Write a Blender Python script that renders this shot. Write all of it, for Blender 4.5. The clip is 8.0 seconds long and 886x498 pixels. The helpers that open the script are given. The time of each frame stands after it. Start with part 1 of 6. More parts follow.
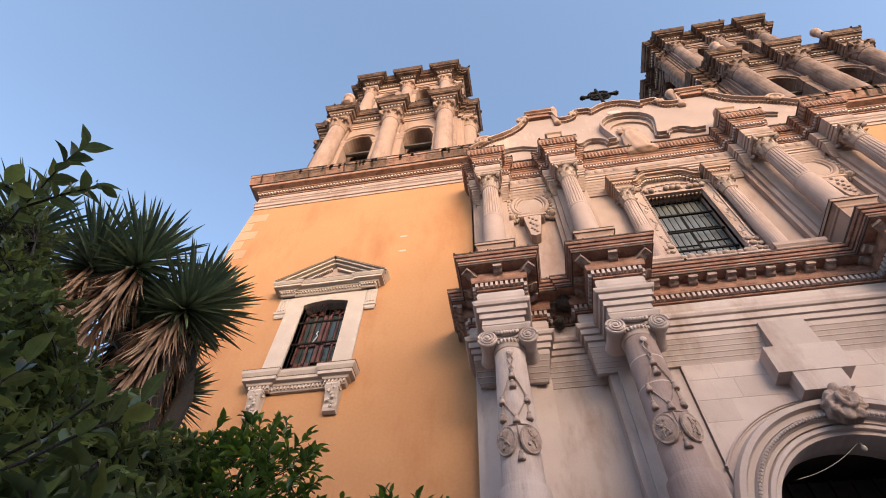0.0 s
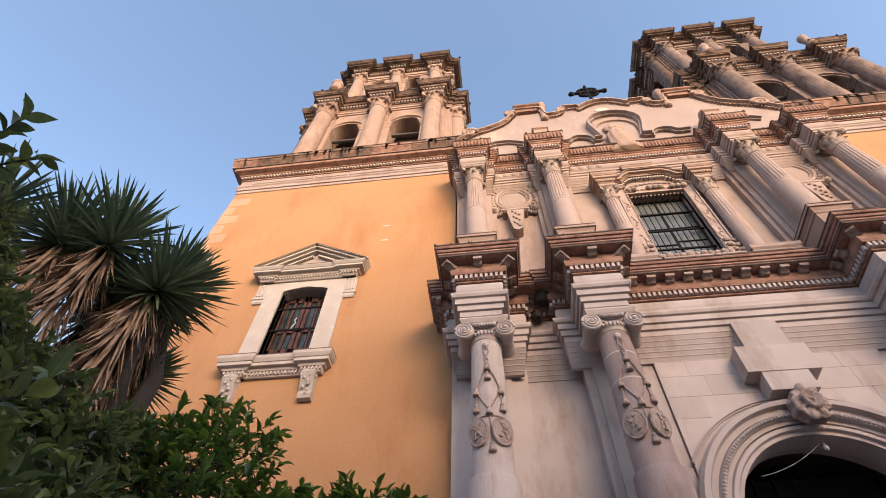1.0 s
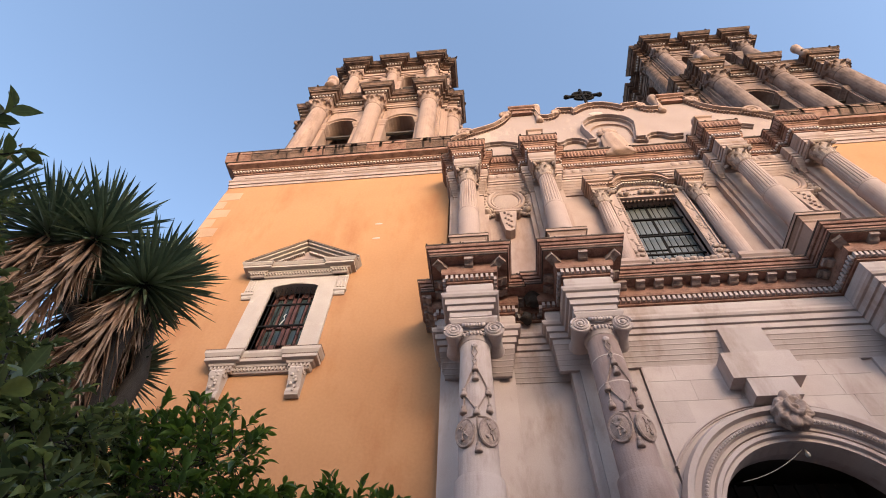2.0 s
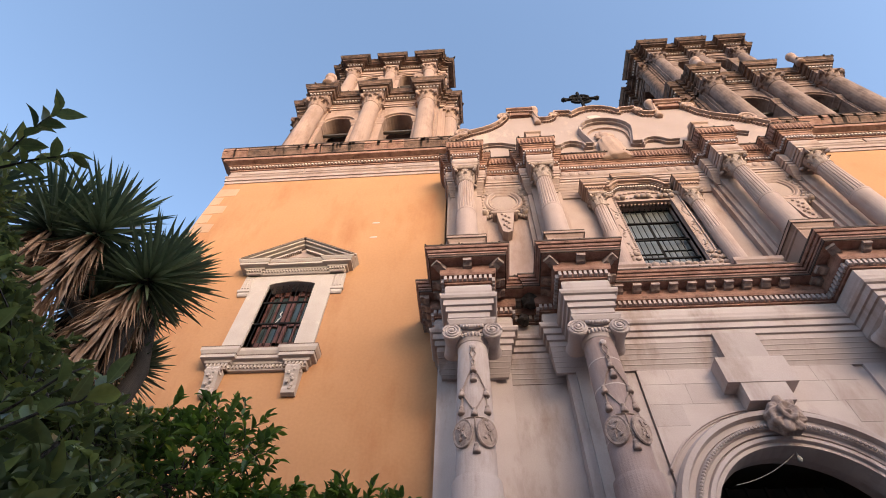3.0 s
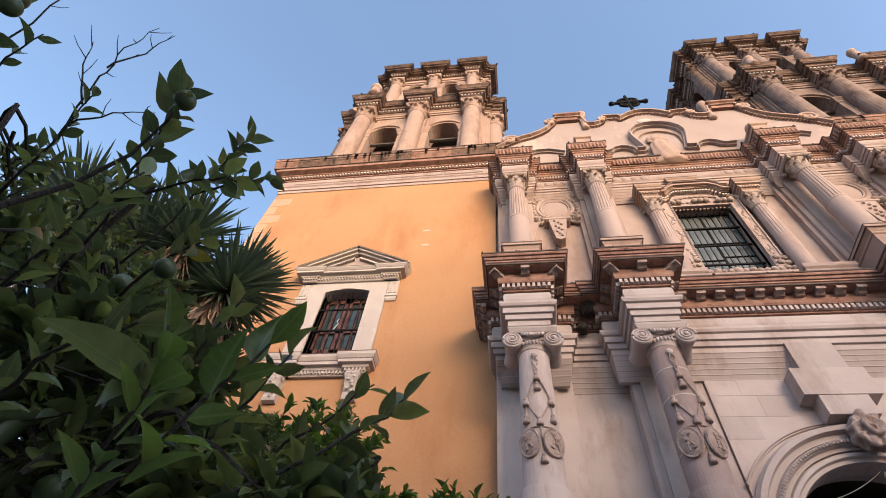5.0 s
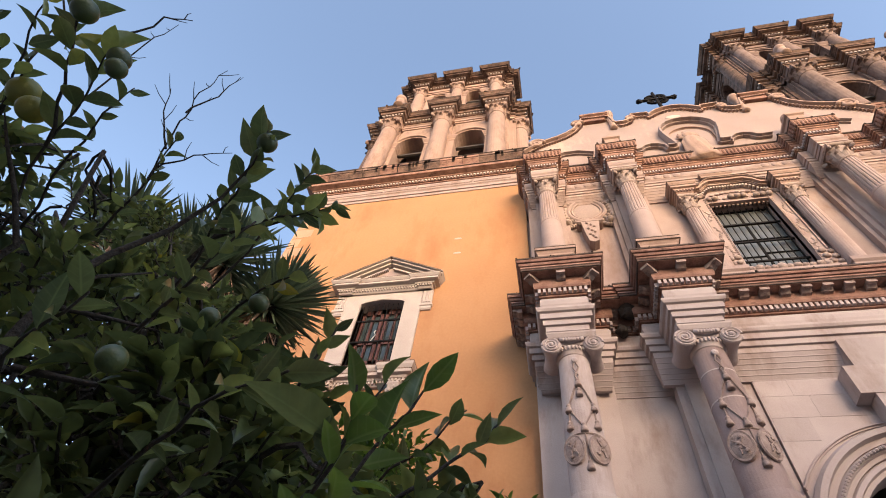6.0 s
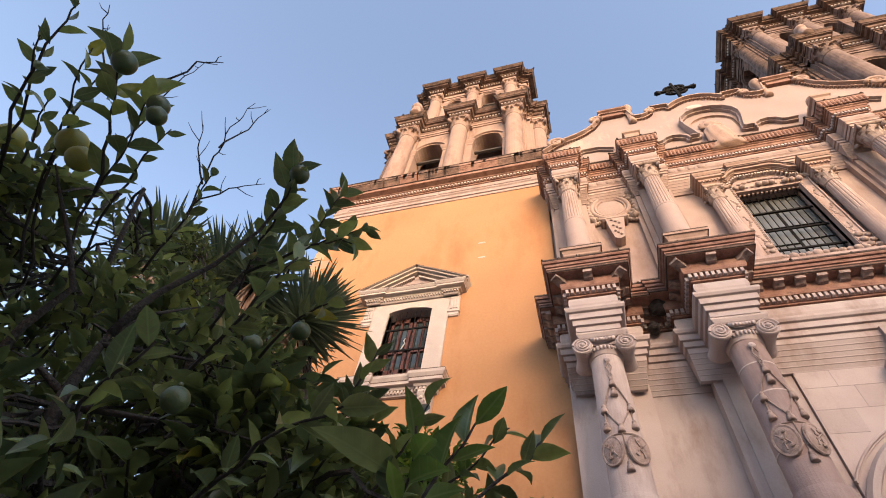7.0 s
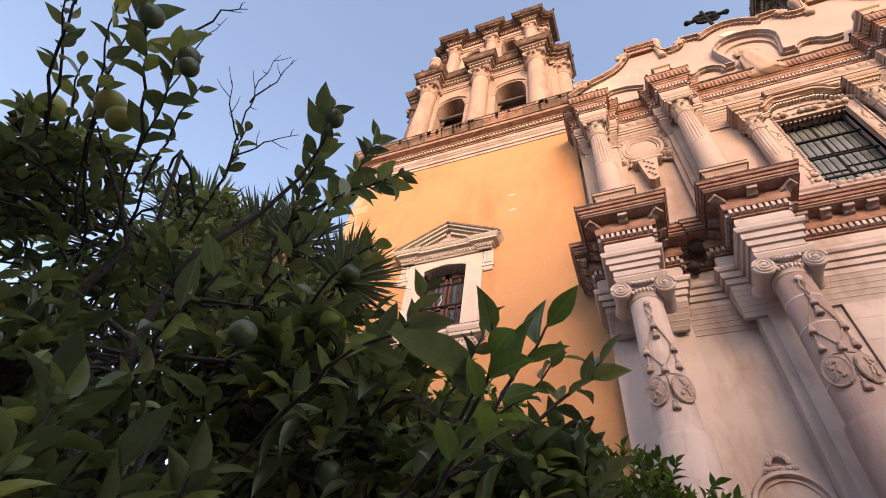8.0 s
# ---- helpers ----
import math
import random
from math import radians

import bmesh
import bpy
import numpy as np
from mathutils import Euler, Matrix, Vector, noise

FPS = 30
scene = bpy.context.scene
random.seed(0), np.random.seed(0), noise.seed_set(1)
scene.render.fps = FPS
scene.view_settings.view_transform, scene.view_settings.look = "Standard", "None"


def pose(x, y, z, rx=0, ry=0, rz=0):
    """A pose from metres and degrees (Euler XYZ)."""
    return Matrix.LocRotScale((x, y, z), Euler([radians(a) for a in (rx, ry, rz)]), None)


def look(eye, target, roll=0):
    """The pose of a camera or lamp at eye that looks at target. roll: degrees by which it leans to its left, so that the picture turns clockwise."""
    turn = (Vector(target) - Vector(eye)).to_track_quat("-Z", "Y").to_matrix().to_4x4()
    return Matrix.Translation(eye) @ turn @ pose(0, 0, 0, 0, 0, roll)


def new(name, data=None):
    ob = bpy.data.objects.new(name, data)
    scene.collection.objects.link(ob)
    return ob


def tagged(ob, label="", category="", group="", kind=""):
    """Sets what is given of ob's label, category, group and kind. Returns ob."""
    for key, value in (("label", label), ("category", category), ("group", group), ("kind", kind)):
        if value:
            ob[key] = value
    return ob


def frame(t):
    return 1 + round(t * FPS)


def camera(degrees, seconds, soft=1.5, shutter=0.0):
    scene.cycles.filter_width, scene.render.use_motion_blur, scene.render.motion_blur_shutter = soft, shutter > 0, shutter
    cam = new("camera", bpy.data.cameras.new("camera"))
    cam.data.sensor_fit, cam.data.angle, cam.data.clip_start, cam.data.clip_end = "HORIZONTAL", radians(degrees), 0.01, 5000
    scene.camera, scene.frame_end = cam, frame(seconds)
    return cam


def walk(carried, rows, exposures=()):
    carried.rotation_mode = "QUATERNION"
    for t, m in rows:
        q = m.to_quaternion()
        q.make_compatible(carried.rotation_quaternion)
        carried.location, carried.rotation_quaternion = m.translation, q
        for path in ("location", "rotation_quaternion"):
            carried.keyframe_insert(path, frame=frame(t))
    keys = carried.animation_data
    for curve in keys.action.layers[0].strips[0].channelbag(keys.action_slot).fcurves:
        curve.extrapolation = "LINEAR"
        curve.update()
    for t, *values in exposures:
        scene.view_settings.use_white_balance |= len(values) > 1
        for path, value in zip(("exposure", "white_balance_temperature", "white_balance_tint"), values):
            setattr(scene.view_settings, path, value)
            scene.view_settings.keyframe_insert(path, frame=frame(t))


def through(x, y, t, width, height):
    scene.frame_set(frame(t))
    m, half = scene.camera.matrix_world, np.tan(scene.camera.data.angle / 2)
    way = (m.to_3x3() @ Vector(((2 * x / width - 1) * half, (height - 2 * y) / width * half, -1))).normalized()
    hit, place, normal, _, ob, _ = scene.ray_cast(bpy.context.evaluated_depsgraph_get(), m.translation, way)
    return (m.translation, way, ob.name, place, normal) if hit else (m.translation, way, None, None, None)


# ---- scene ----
cam = camera(80.6, 8.0, 1.0)
PATH = [
    (0, (0.626, -0.996, 1.589), (0.397, 0.105, 3.243), 2.7),
    (0.5, (0.699, -0.969, 1.592), (0.494, 0.151, 3.236), 2.4),
    (1, (0.737, -0.958, 1.596), (0.558, 0.177, 3.233), 2.4),
    (1.5, (0.766, -0.952, 1.602), (0.601, 0.187, 3.237), 2.7),
    (3, (0.617, -1.033, 1.585), (0.496, 0.113, 3.22), 2.4),
    (3.5, (0.451, -1.035, 1.564), (0.3, 0.116, 3.193), 4.7),
    (4, (0.337, -1.037, 1.557), (0.168, 0.113, 3.185), 5.7),
    (4.5, (0.238, -1.074, 1.558), (0.032, 0.06, 3.193), 6.7),
    (6, (0.052, -1.202, 1.537), (-0.312, -0.125, 3.183), 10.0),
    (6.5, (0.033, -1.239, 1.529), (-0.375, -0.178, 3.175), 10.9),
    (7, (0.041, -1.253, 1.535), (-0.408, -0.21, 3.181), 10.6),
    (7.5, (0.049, -1.245, 1.538), (-0.442, -0.202, 3.172), 9.2),
    (7.8, (0.047, -1.248, 1.526), (-0.494, -0.153, 3.109), 10.1),
    (8, (-0.006, -1.209, 1.508), (-0.593, -0.075, 3.047), 9.7),
]
walk(cam, [(t, look(eye, target, roll)) for t, eye, target, roll in PATH], [(0, 1.88, 6700, 10), (3, 1.85, 6450, 9), (4.5, 1.86, 6400, 8), (6, 1.95, 6900, 12), (7, 2.01, 7150, 15), (8, 2.06, 7500, 19)])

# ---------------------------------------------------------------- world and light
world = bpy.data.worlds.new("world")
scene.world = world
world.use_nodes = True
wn = world.node_tree.nodes
sky = wn.new("ShaderNodeTexSky")
sky.sky_type, sky.sun_disc = "NISHITA", False
SUN_UP, SUN_ROUND = 16.0, 152.0          # elevation; compass turn of the sun, clockwise from +y
sky.sun_elevation, sky.sun_rotation = radians(SUN_UP), radians(SUN_ROUND)
sky.altitude, sky.air_density, sky.dust_density, sky.ozone_density = 1800, 1.0, 6.5, 0.6
wn["Background"].inputs["Strength"].default_value = 0.15
world.node_tree.links.new(sky.outputs[0], wn["Background"].inputs["Color"])

sun = new("sun", bpy.data.lights.new("sun", "SUN"))
sun.data.energy, sun.data.angle, sun.data.color = 0.54, radians(26), (1.0, 0.60, 0.40)
a, e = radians(SUN_ROUND), radians(SUN_UP)
way = Vector((math.sin(a) * math.cos(e), math.cos(a) * math.cos(e), math.sin(e)))
sun.matrix_world = look(way * 60, (0, 0, 0))


# ---------------------------------------------------------------- materials
def material(name, base, second, rough=0.85, scale=3.0, fine=40.0, mix=0.5, bump=0.25, stain=None, stain_at=0.6, stain_scale=1.2, piece=0.0, streak=1.0, metal=0.0):
    """Two-scale mottled surface, with optional stains and a shade for every piece."""
    m = bpy.data.materials.new(name)
    m.use_nodes = True
    n, l = m.node_tree.nodes, m.node_tree.links
    b = n["Principled BSDF"]
    b.inputs["Roughness"].default_value, b.inputs["Metallic"].default_value = rough, metal
    geo = n.new("ShaderNodeNewGeometry")
    big, small = n.new("ShaderNodeTexNoise"), n.new("ShaderNodeTexNoise")
    big.inputs["Scale"].default_value, big.inputs["Detail"].default_value = scale, 6
    small.inputs["Scale"].default_value, small.inputs["Detail"].default_value = fine, 4
    for t in (big, small):
        l.new(geo.outputs["Position"], t.inputs["Vector"])
    ramp = n.new("ShaderNodeValToRGB")
    ramp.color_ramp.elements[0].position, ramp.color_ramp.elements[1].position = 0.5 - mix / 2, 0.5 + mix / 2
    ramp.color_ramp.elements[0].color, ramp.color_ramp.elements[1].color = (*base, 1), (*second, 1)
    l.new(big.outputs["Fac"], ramp.inputs["Fac"])
    grain = n.new("ShaderNodeMix")
    grain.data_type, grain.blend_type = "RGBA", "MULTIPLY"
    grain.inputs[0].default_value = 0.22 if bump < 0.45 else 0.4
    l.new(ramp.outputs["Color"], grain.inputs[6])
    bright = n.new("ShaderNodeHueSaturation")
    l.new(small.outputs["Fac"], grain.inputs[7])
    bright.inputs["Value"].default_value = 1.2
    l.new(grain.outputs[2], bright.inputs["Color"])
    out = bright.outputs["Color"]
    if piece:
        info, rng = n.new("ShaderNodeObjectInfo"), n.new("ShaderNodeMapRange")
        rng.inputs["To Min"].default_value, rng.inputs["To Max"].default_value = 1.2 - piece, 1.2 + piece
        l.new(info.outputs["Random"], rng.inputs["Value"])
        l.new(rng.outputs["Result"], bright.inputs["Value"])
    if stain:
        st, stramp, over, mp = n.new("ShaderNodeTexNoise"), n.new("ShaderNodeValToRGB"), n.new("ShaderNodeMix"), n.new("ShaderNodeMapping")
        mp.inputs["Scale"].default_value = (1, 1, 1 / streak)
        l.new(geo.outputs["Position"], mp.inputs["Vector"])
        l.new(mp.outputs["Vector"], st.inputs["Vector"])
        st.inputs["Scale"].default_value, st.inputs["Detail"].default_value, st.inputs["Roughness"].default_value = stain_scale, 9, 0.7
        stramp.color_ramp.elements[0].position, stramp.color_ramp.elements[1].position = stain_at - 0.1, stain_at + 0.12
        l.new(st.outputs["Fac"], stramp.inputs["Fac"])
        over.data_type = "RGBA"
        l.new(stramp.outputs["Color"], over.inputs[0])
        l.new(out, over.inputs[6])
        over.inputs[7].default_value = (*stain, 1)
        out = over.outputs[2]
    l.new(out, b.inputs["Base Color"])
    bp = n.new("ShaderNodeBump")
    bp.inputs["Strength"].default_value, bp.inputs["Distance"].default_value = bump, 0.02
    l.new(small.outputs["Fac"], bp.inputs["Height"])
    l.new(bp.outputs["Normal"], b.inputs["Normal"])
    return m


STUCCO = material("ochre stucco", (0.28, 0.138, 0.062), (0.338, 0.178, 0.085), 0.92, 0.55, 14, 0.7, 0.12, stain=(0.262, 0.108, 0.043), stain_at=0.60, stain_scale=0.5, streak=3)
STONE = material("pinkish cantera stone", (0.322, 0.264, 0.247), (0.405, 0.346, 0.33), 0.9, 1.3, 55, 0.7, 0.16, stain=(0.215, 0.15, 0.125), stain_at=0.61, stain_scale=0.9, streak=3, piece=0.07)
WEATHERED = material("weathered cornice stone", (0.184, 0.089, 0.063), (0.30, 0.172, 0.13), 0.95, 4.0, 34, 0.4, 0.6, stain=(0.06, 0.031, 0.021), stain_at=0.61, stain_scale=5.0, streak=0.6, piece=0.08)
TOWERSTONE = material("warm tower stone", (0.24, 0.158, 0.125), (0.305, 0.21, 0.17), 0.92, 1.4, 24, 0.6, 0.4, stain=(0.15, 0.085, 0.06), stain_at=0.62, stain_scale=1.1, streak=3, piece=0.06)
# upper storey's stone: the evening glow up there is tinted into its colour
UPPERSTONE = material("weathered rosy upper stone", (0.242, 0.175, 0.156), (0.308, 0.235, 0.214), 0.92, 1.5, 45, 0.65, 0.25, stain=(0.19, 0.115, 0.085), stain_at=0.60, stain_scale=1.1, streak=3, piece=0.06)
ROSESTONE = material("mauve column stone", (0.235, 0.172, 0.16), (0.315, 0.245, 0.232), 0.9, 1.6, 50, 0.7, 0.2, stain=(0.17, 0.115, 0.10), stain_at=0.58, stain_scale=1.0, streak=3)
CARVED = material("grimy carved stone", (0.20, 0.14, 0.118), (0.335, 0.265, 0.235), 0.92, 9.0, 60, 0.6, 0.3, stain=(0.075, 0.048, 0.038), stain_at=0.60, stain_scale=7.0, streak=1.5)
SOOTSTONE = material("soot-stained tower stone", (0.112, 0.070, 0.057), (0.218, 0.152, 0.130), 0.92, 2.2, 40, 0.7, 0.35, stain=(0.06, 0.035, 0.027), stain_at=0.58, stain_scale=2.4, streak=2.5, piece=0.06)
PLASTER = material("pale gable plaster", (0.226, 0.168, 0.153), (0.274, 0.212, 0.196), 0.92, 0.9, 20, 0.6, 0.2, stain=(0.46, 0.35, 0.28), stain_at=0.66, stain_scale=1.0, streak=2)
WHITESTONE = material("whitewashed stone", (0.315, 0.262, 0.232), (0.375, 0.322, 0.29), 0.85, 2.5, 30, 0.6, 0.2, stain=(0.50, 0.42, 0.35), stain_at=0.68, stain_scale=2)
WEATHERED_SHADE = material("dark weathered tower cornice", (0.10, 0.056, 0.04), (0.21, 0.128, 0.094), 0.95, 3.0, 22, 0.5, 0.7, stain=(0.035, 0.021, 0.016), stain_at=0.53, stain_scale=2.6, streak=0.6, piece=0.08)
LICHEN_AND_LINES = material("black lichen crust", (0.02, 0.014, 0.011), (0.07, 0.045, 0.034), 0.95, 3, 18, 0.7, 0.4)
IRON = material("black wrought iron", (0.004, 0.004, 0.004), (0.009, 0.008, 0.008), 0.8, 5, 40, 0.5, 0.1, metal=0.0)
REDWOOD = material("red painted wood", (0.06, 0.018, 0.014), (0.085, 0.027, 0.02), 0.6, 6, 40, 0.6, 0.2)
IRON.node_tree.nodes["Principled BSDF"].inputs["Specular IOR Level"].default_value = 0.1
DARKWOOD = material("dark aged wood", (0.035, 0.026, 0.021), (0.06, 0.045, 0.035), 0.7, 4, 30, 0.6, 0.3)
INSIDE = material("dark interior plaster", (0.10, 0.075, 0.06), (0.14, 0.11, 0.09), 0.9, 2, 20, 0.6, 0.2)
QUOIN = material("grey lime patches", (0.29, 0.178, 0.108), (0.335, 0.222, 0.152), 0.9, 2, 25, 0.6, 0.2, piece=0.08)
PAVING = material("grey stone paving", (0.20, 0.17, 0.15), (0.27, 0.235, 0.21), 0.85, 0.6, 12, 0.6, 0.3)
MORTAR = material("pale lime mortar", (0.36, 0.29, 0.265), (0.47, 0.40, 0.37), 0.9, 5, 40, 0.5, 0.1)
BARK = material("grey-brown citrus bark", (0.018, 0.014, 0.011), (0.038, 0.03, 0.024), 0.9, 12, 90, 0.6, 0.5)
DEADLEAF = material("dry brown yucca leaf", (0.17, 0.095, 0.058), (0.37, 0.25, 0.165), 0.8, 4, 60, 0.6, 0.2)
DARKSOFFIT = material("sooty hollow", (0.015, 0.012, 0.01), (0.04, 0.03, 0.025), 0.95, 9, 40, 0.7, 0.5)
CABLE = material("grey-white plastic cable", (0.30, 0.29, 0.27), (0.36, 0.35, 0.33), 0.5, 5, 40, 0.5, 0.05)


def glass_material():
    m = bpy.data.materials.new("window glass")
    m.use_nodes = True
    b = m.node_tree.nodes["Principled BSDF"]
    b.inputs["Base Color"].default_value = (0.035, 0.05, 0.052, 1)
    b.inputs["Roughness"].default_value = 0.08
    b.inputs["Specular IOR Level"].default_value = 0.55
    return m


GLASS = glass_material()
# paler, rougher glass for the portal window
PALEGLASS = GLASS.copy()
PALEGLASS.name = "dusty window glass"
PALEGLASS.node_tree.nodes["Principled BSDF"].inputs["Base Color"].default_value = (0.11, 0.12, 0.125, 1)
PALEGLASS.node_tree.nodes["Principled BSDF"].inputs["Roughness"].default_value = 0.22


def leaf_material(name, dark, light, gloss=0.38, through=0.35, fine=60):
    m = bpy.data.materials.new(name)
    m.use_nodes = True
    n, l = m.node_tree.nodes, m.node_tree.links
    b = n["Principled BSDF"]
    geo, info, add = n.new("ShaderNodeNewGeometry"), n.new("ShaderNodeObjectInfo"), n.new("ShaderNodeMath")
    add.operation = "ADD"
    l.new(geo.outputs["Random Per Island"], add.inputs[0])
    l.new(info.outputs["Random"], add.inputs[1])
    fr = n.new("ShaderNodeMath")
    fr.operation = "FRACT"
    l.new(add.outputs[0], fr.inputs[0])
    ramp = n.new("ShaderNodeValToRGB")
    ramp.color_ramp.elements[0].color, ramp.color_ramp.elements[1].color = (*dark, 1), (*light, 1)
    mid = ramp.color_ramp.elements.new(0.75)
    mid.color = tuple(d * 0.55 + q * 0.45 for d, q in zip(dark, light)) + (1,)
    if through > 0.3:
        yellow = ramp.color_ramp.elements.new(0.99)
        yellow.color = (*light, 1)
        ramp.color_ramp.elements[-1].color = (0.20, 0.19, 0.03, 1)
    l.new(fr.outputs[0], ramp.inputs["Fac"])
    no = n.new("ShaderNodeTexNoise")
    no.inputs["Scale"].default_value = fine
    l.new(geo.outputs["Position"], no.inputs["Vector"])
    mul = n.new("ShaderNodeMix")
    mul.data_type, mul.blend_type = "RGBA", "OVERLAY"
    mul.inputs[0].default_value = 0.35
    l.new(ramp.outputs["Color"], mul.inputs[6])
    l.new(no.outputs["Fac"], mul.inputs[7])
    l.new(mul.outputs[2], b.inputs["Base Color"])
    b.inputs["Roughness"].default_value = gloss
    tr, mixer = n.new("ShaderNodeBsdfTranslucent"), n.new("ShaderNodeMixShader")
    hs = n.new("ShaderNodeHueSaturation")
    hs.inputs["Value"].default_value, hs.inputs["Saturation"].default_value, hs.inputs["Hue"].default_value = 1.6, 1.1, 0.48
    l.new(mul.outputs[2], hs.inputs["Color"])
    l.new(hs.outputs["Color"], tr.inputs["Color"])
    mixer.inputs[0].default_value = through
    l.new(b.outputs[0], mixer.inputs[1])
    l.new(tr.outputs[0], mixer.inputs[2])
    l.new(mixer.outputs[0], n["Material Output"].inputs["Surface"])
    bp = n.new("ShaderNodeBump")
    bp.inputs["Strength"].default_value, bp.inputs["Distance"].default_value = 0.3, 0.002
    l.new(no.outputs["Fac"], bp.inputs["Height"])
    l.new(bp.outputs["Normal"], b.inputs["Normal"])
    return m


CITRUS = leaf_material("dark citrus leaf", (0.046, 0.066, 0.03), (0.185, 0.225, 0.07), 0.33)
BUSHLEAF = leaf_material("bright citrus leaf", (0.038, 0.078, 0.02), (0.13, 0.21, 0.04))
YUCCALEAF = leaf_material("blue-green yucca leaf", (0.04, 0.066, 0.042), (0.135, 0.18, 0.10), 0.36, 0.15, 25)
def veined(base, name):
    """A leaf material with a pale midrib and faint side veins, for single leaves."""
    m = base.copy()
    m.name = name
    n, l = m.node_tree.nodes, m.node_tree.links
    b = n["Principled BSDF"]
    old = b.inputs["Base Color"].links[0].from_socket
    co, sep, ab = n.new("ShaderNodeTexCoord"), n.new("ShaderNodeSeparateXYZ"), n.new("ShaderNodeMath")
    ab.operation = "ABSOLUTE"
    l.new(co.outputs["Object"], sep.inputs[0])
    l.new(sep.outputs["Y"], ab.inputs[0])
    rib = n.new("ShaderNodeMapRange")
    rib.inputs["From Min"].default_value, rib.inputs["From Max"].default_value = 0.0004, 0.0018
    rib.inputs["To Min"].default_value, rib.inputs["To Max"].default_value = 0.75, 0.0
    l.new(ab.outputs[0], rib.inputs["Value"])
    slant, wave = n.new("ShaderNodeMath"), n.new("ShaderNodeTexWave")
    slant.operation = "MULTIPLY_ADD"
    slant.inputs[1].default_value = -0.7
    l.new(ab.outputs[0], slant.inputs[0])
    l.new(sep.outputs["X"], slant.inputs[2])
    l.new(slant.outputs[0], wave.inputs["Vector"])
    wave.inputs["Scale"].default_value = 28
    vein = n.new("ShaderNodeMapRange")
    vein.inputs["From Min"].default_value, vein.inputs["From Max"].default_value = 0.86, 1.0
    vein.inputs["To Max"].default_value = 0.22
    l.new(wave.outputs["Fac"], vein.inputs["Value"])
    top = n.new("ShaderNodeMath")
    top.operation = "MAXIMUM"
    l.new(rib.outputs[0], top.inputs[0])
    l.new(vein.outputs[0], top.inputs[1])
    mx = n.new("ShaderNodeMix")
    mx.data_type = "RGBA"
    l.new(top.outputs[0], mx.inputs[0])
    l.new(old, mx.inputs[6])
    mx.inputs[7].default_value = (0.17, 0.22, 0.085, 1)
    l.new(mx.outputs[2], b.inputs["Base Color"])
    return m


CITRUS_LEAF = veined(CITRUS, "veined citrus leaf")
SHOOT_LEAF = veined(BUSHLEAF, "veined young citrus leaf")
GREENFRUIT = material("unripe green orange peel", (0.035, 0.055, 0.02), (0.06, 0.085, 0.028), 0.45, 30, 260, 0.6, 0.08)
PALEFRUIT = material("yellow-green orange peel", (0.16, 0.17, 0.03), (0.24, 0.22, 0.04), 0.45, 25, 260, 0.6, 0.08)
RIPEFRUIT = material("ripe orange peel", (0.42, 0.12, 0.015), (0.5, 0.16, 0.02), 0.45, 25, 260, 0.6, 0.08)


# ---------------------------------------------------------------- mesh helpers
def part(name, bm, mat, parent=None, label="", smooth=False, kind=""):
    me = bpy.data.meshes.new(name)
    bm.normal_update()
    bm.to_mesh(me)
    bm.free()
    me.materials.append(mat)
    if smooth:
        me.polygons.foreach_set("use_smooth", [True] * len(me.polygons))
    ob = new(name, me)
    ob.parent = parent
    return tagged(ob, label, kind=kind)


def again(ob, m, parent=None):
    """Another object on the same mesh."""
    o = new(ob.name.split(".")[0], ob.data)
    o.parent = parent if parent else ob.parent
    o.matrix_basis = m
    return o


def thing(name, label, category, at=(0, 0, 0), group="", kind=""):
    ob = new(name)
    ob.location = at
    return tagged(ob, label, category, group, kind)


def quad(bm, *pts):
    return bm.faces.new([bm.verts.new(p) for p in pts])


def box(bm, x0, x1, y0, y1, z0, z1, m=None):
    v = [bm.verts.new(p) for p in ((x0, y0, z0), (x1, y0, z0), (x1, y1, z0), (x0, y1, z0), (x0, y0, z1), (x1, y0, z1), (x1, y1, z1), (x0, y1, z1))]
    for f in ((3, 2, 1, 0), (4, 5, 6, 7), (0, 1, 5, 4), (1, 2, 6, 5), (2, 3, 7, 6), (3, 0, 4, 7)):
        bm.faces.new([v[k] for k in f])
    if m:
        for q in v:
            q.co = m @ q.co
    return v


def prism(bm, outline, y0, y1):
    """An outline of (x, z) made solid from y0 (front) to y1."""
    f = [bm.verts.new((x, y0, z)) for x, z in outline]
    b = [bm.verts.new((x, y1, z)) for x, z in outline]
    bm.faces.new(f)
    bm.faces.new(b[::-1])
    n = len(f)
    for k in range(n):
        bm.faces.new((f[k - 1], b[k - 1], b[k], f[k]))
    bmesh.ops.recalc_face_normals(bm, faces=bm.faces[:])


def revolve(bm, profile, cx=0, cy=0, seg=24, wave=None):
    """profile: (radius, z) from the bottom up. wave(z, angle) scales the radius."""
    rings = []
    for r, z in profile:
        rings.append([bm.verts.new((cx + r * (wave(z, 2 * math.pi * k / seg) if wave else 1) * math.cos(2 * math.pi * k / seg), cy + r * (wave(z, 2 * math.pi * k / seg) if wave else 1) * math.sin(2 * math.pi * k / seg), z)) for k in range(seg)])
    for a, b in zip(rings, rings[1:]):
        for k in range(seg):
            bm.faces.new((a[k - 1], a[k], b[k], b[k - 1]))
    bm.faces.new(rings[0][::-1])
    bm.faces.new(rings[-1])


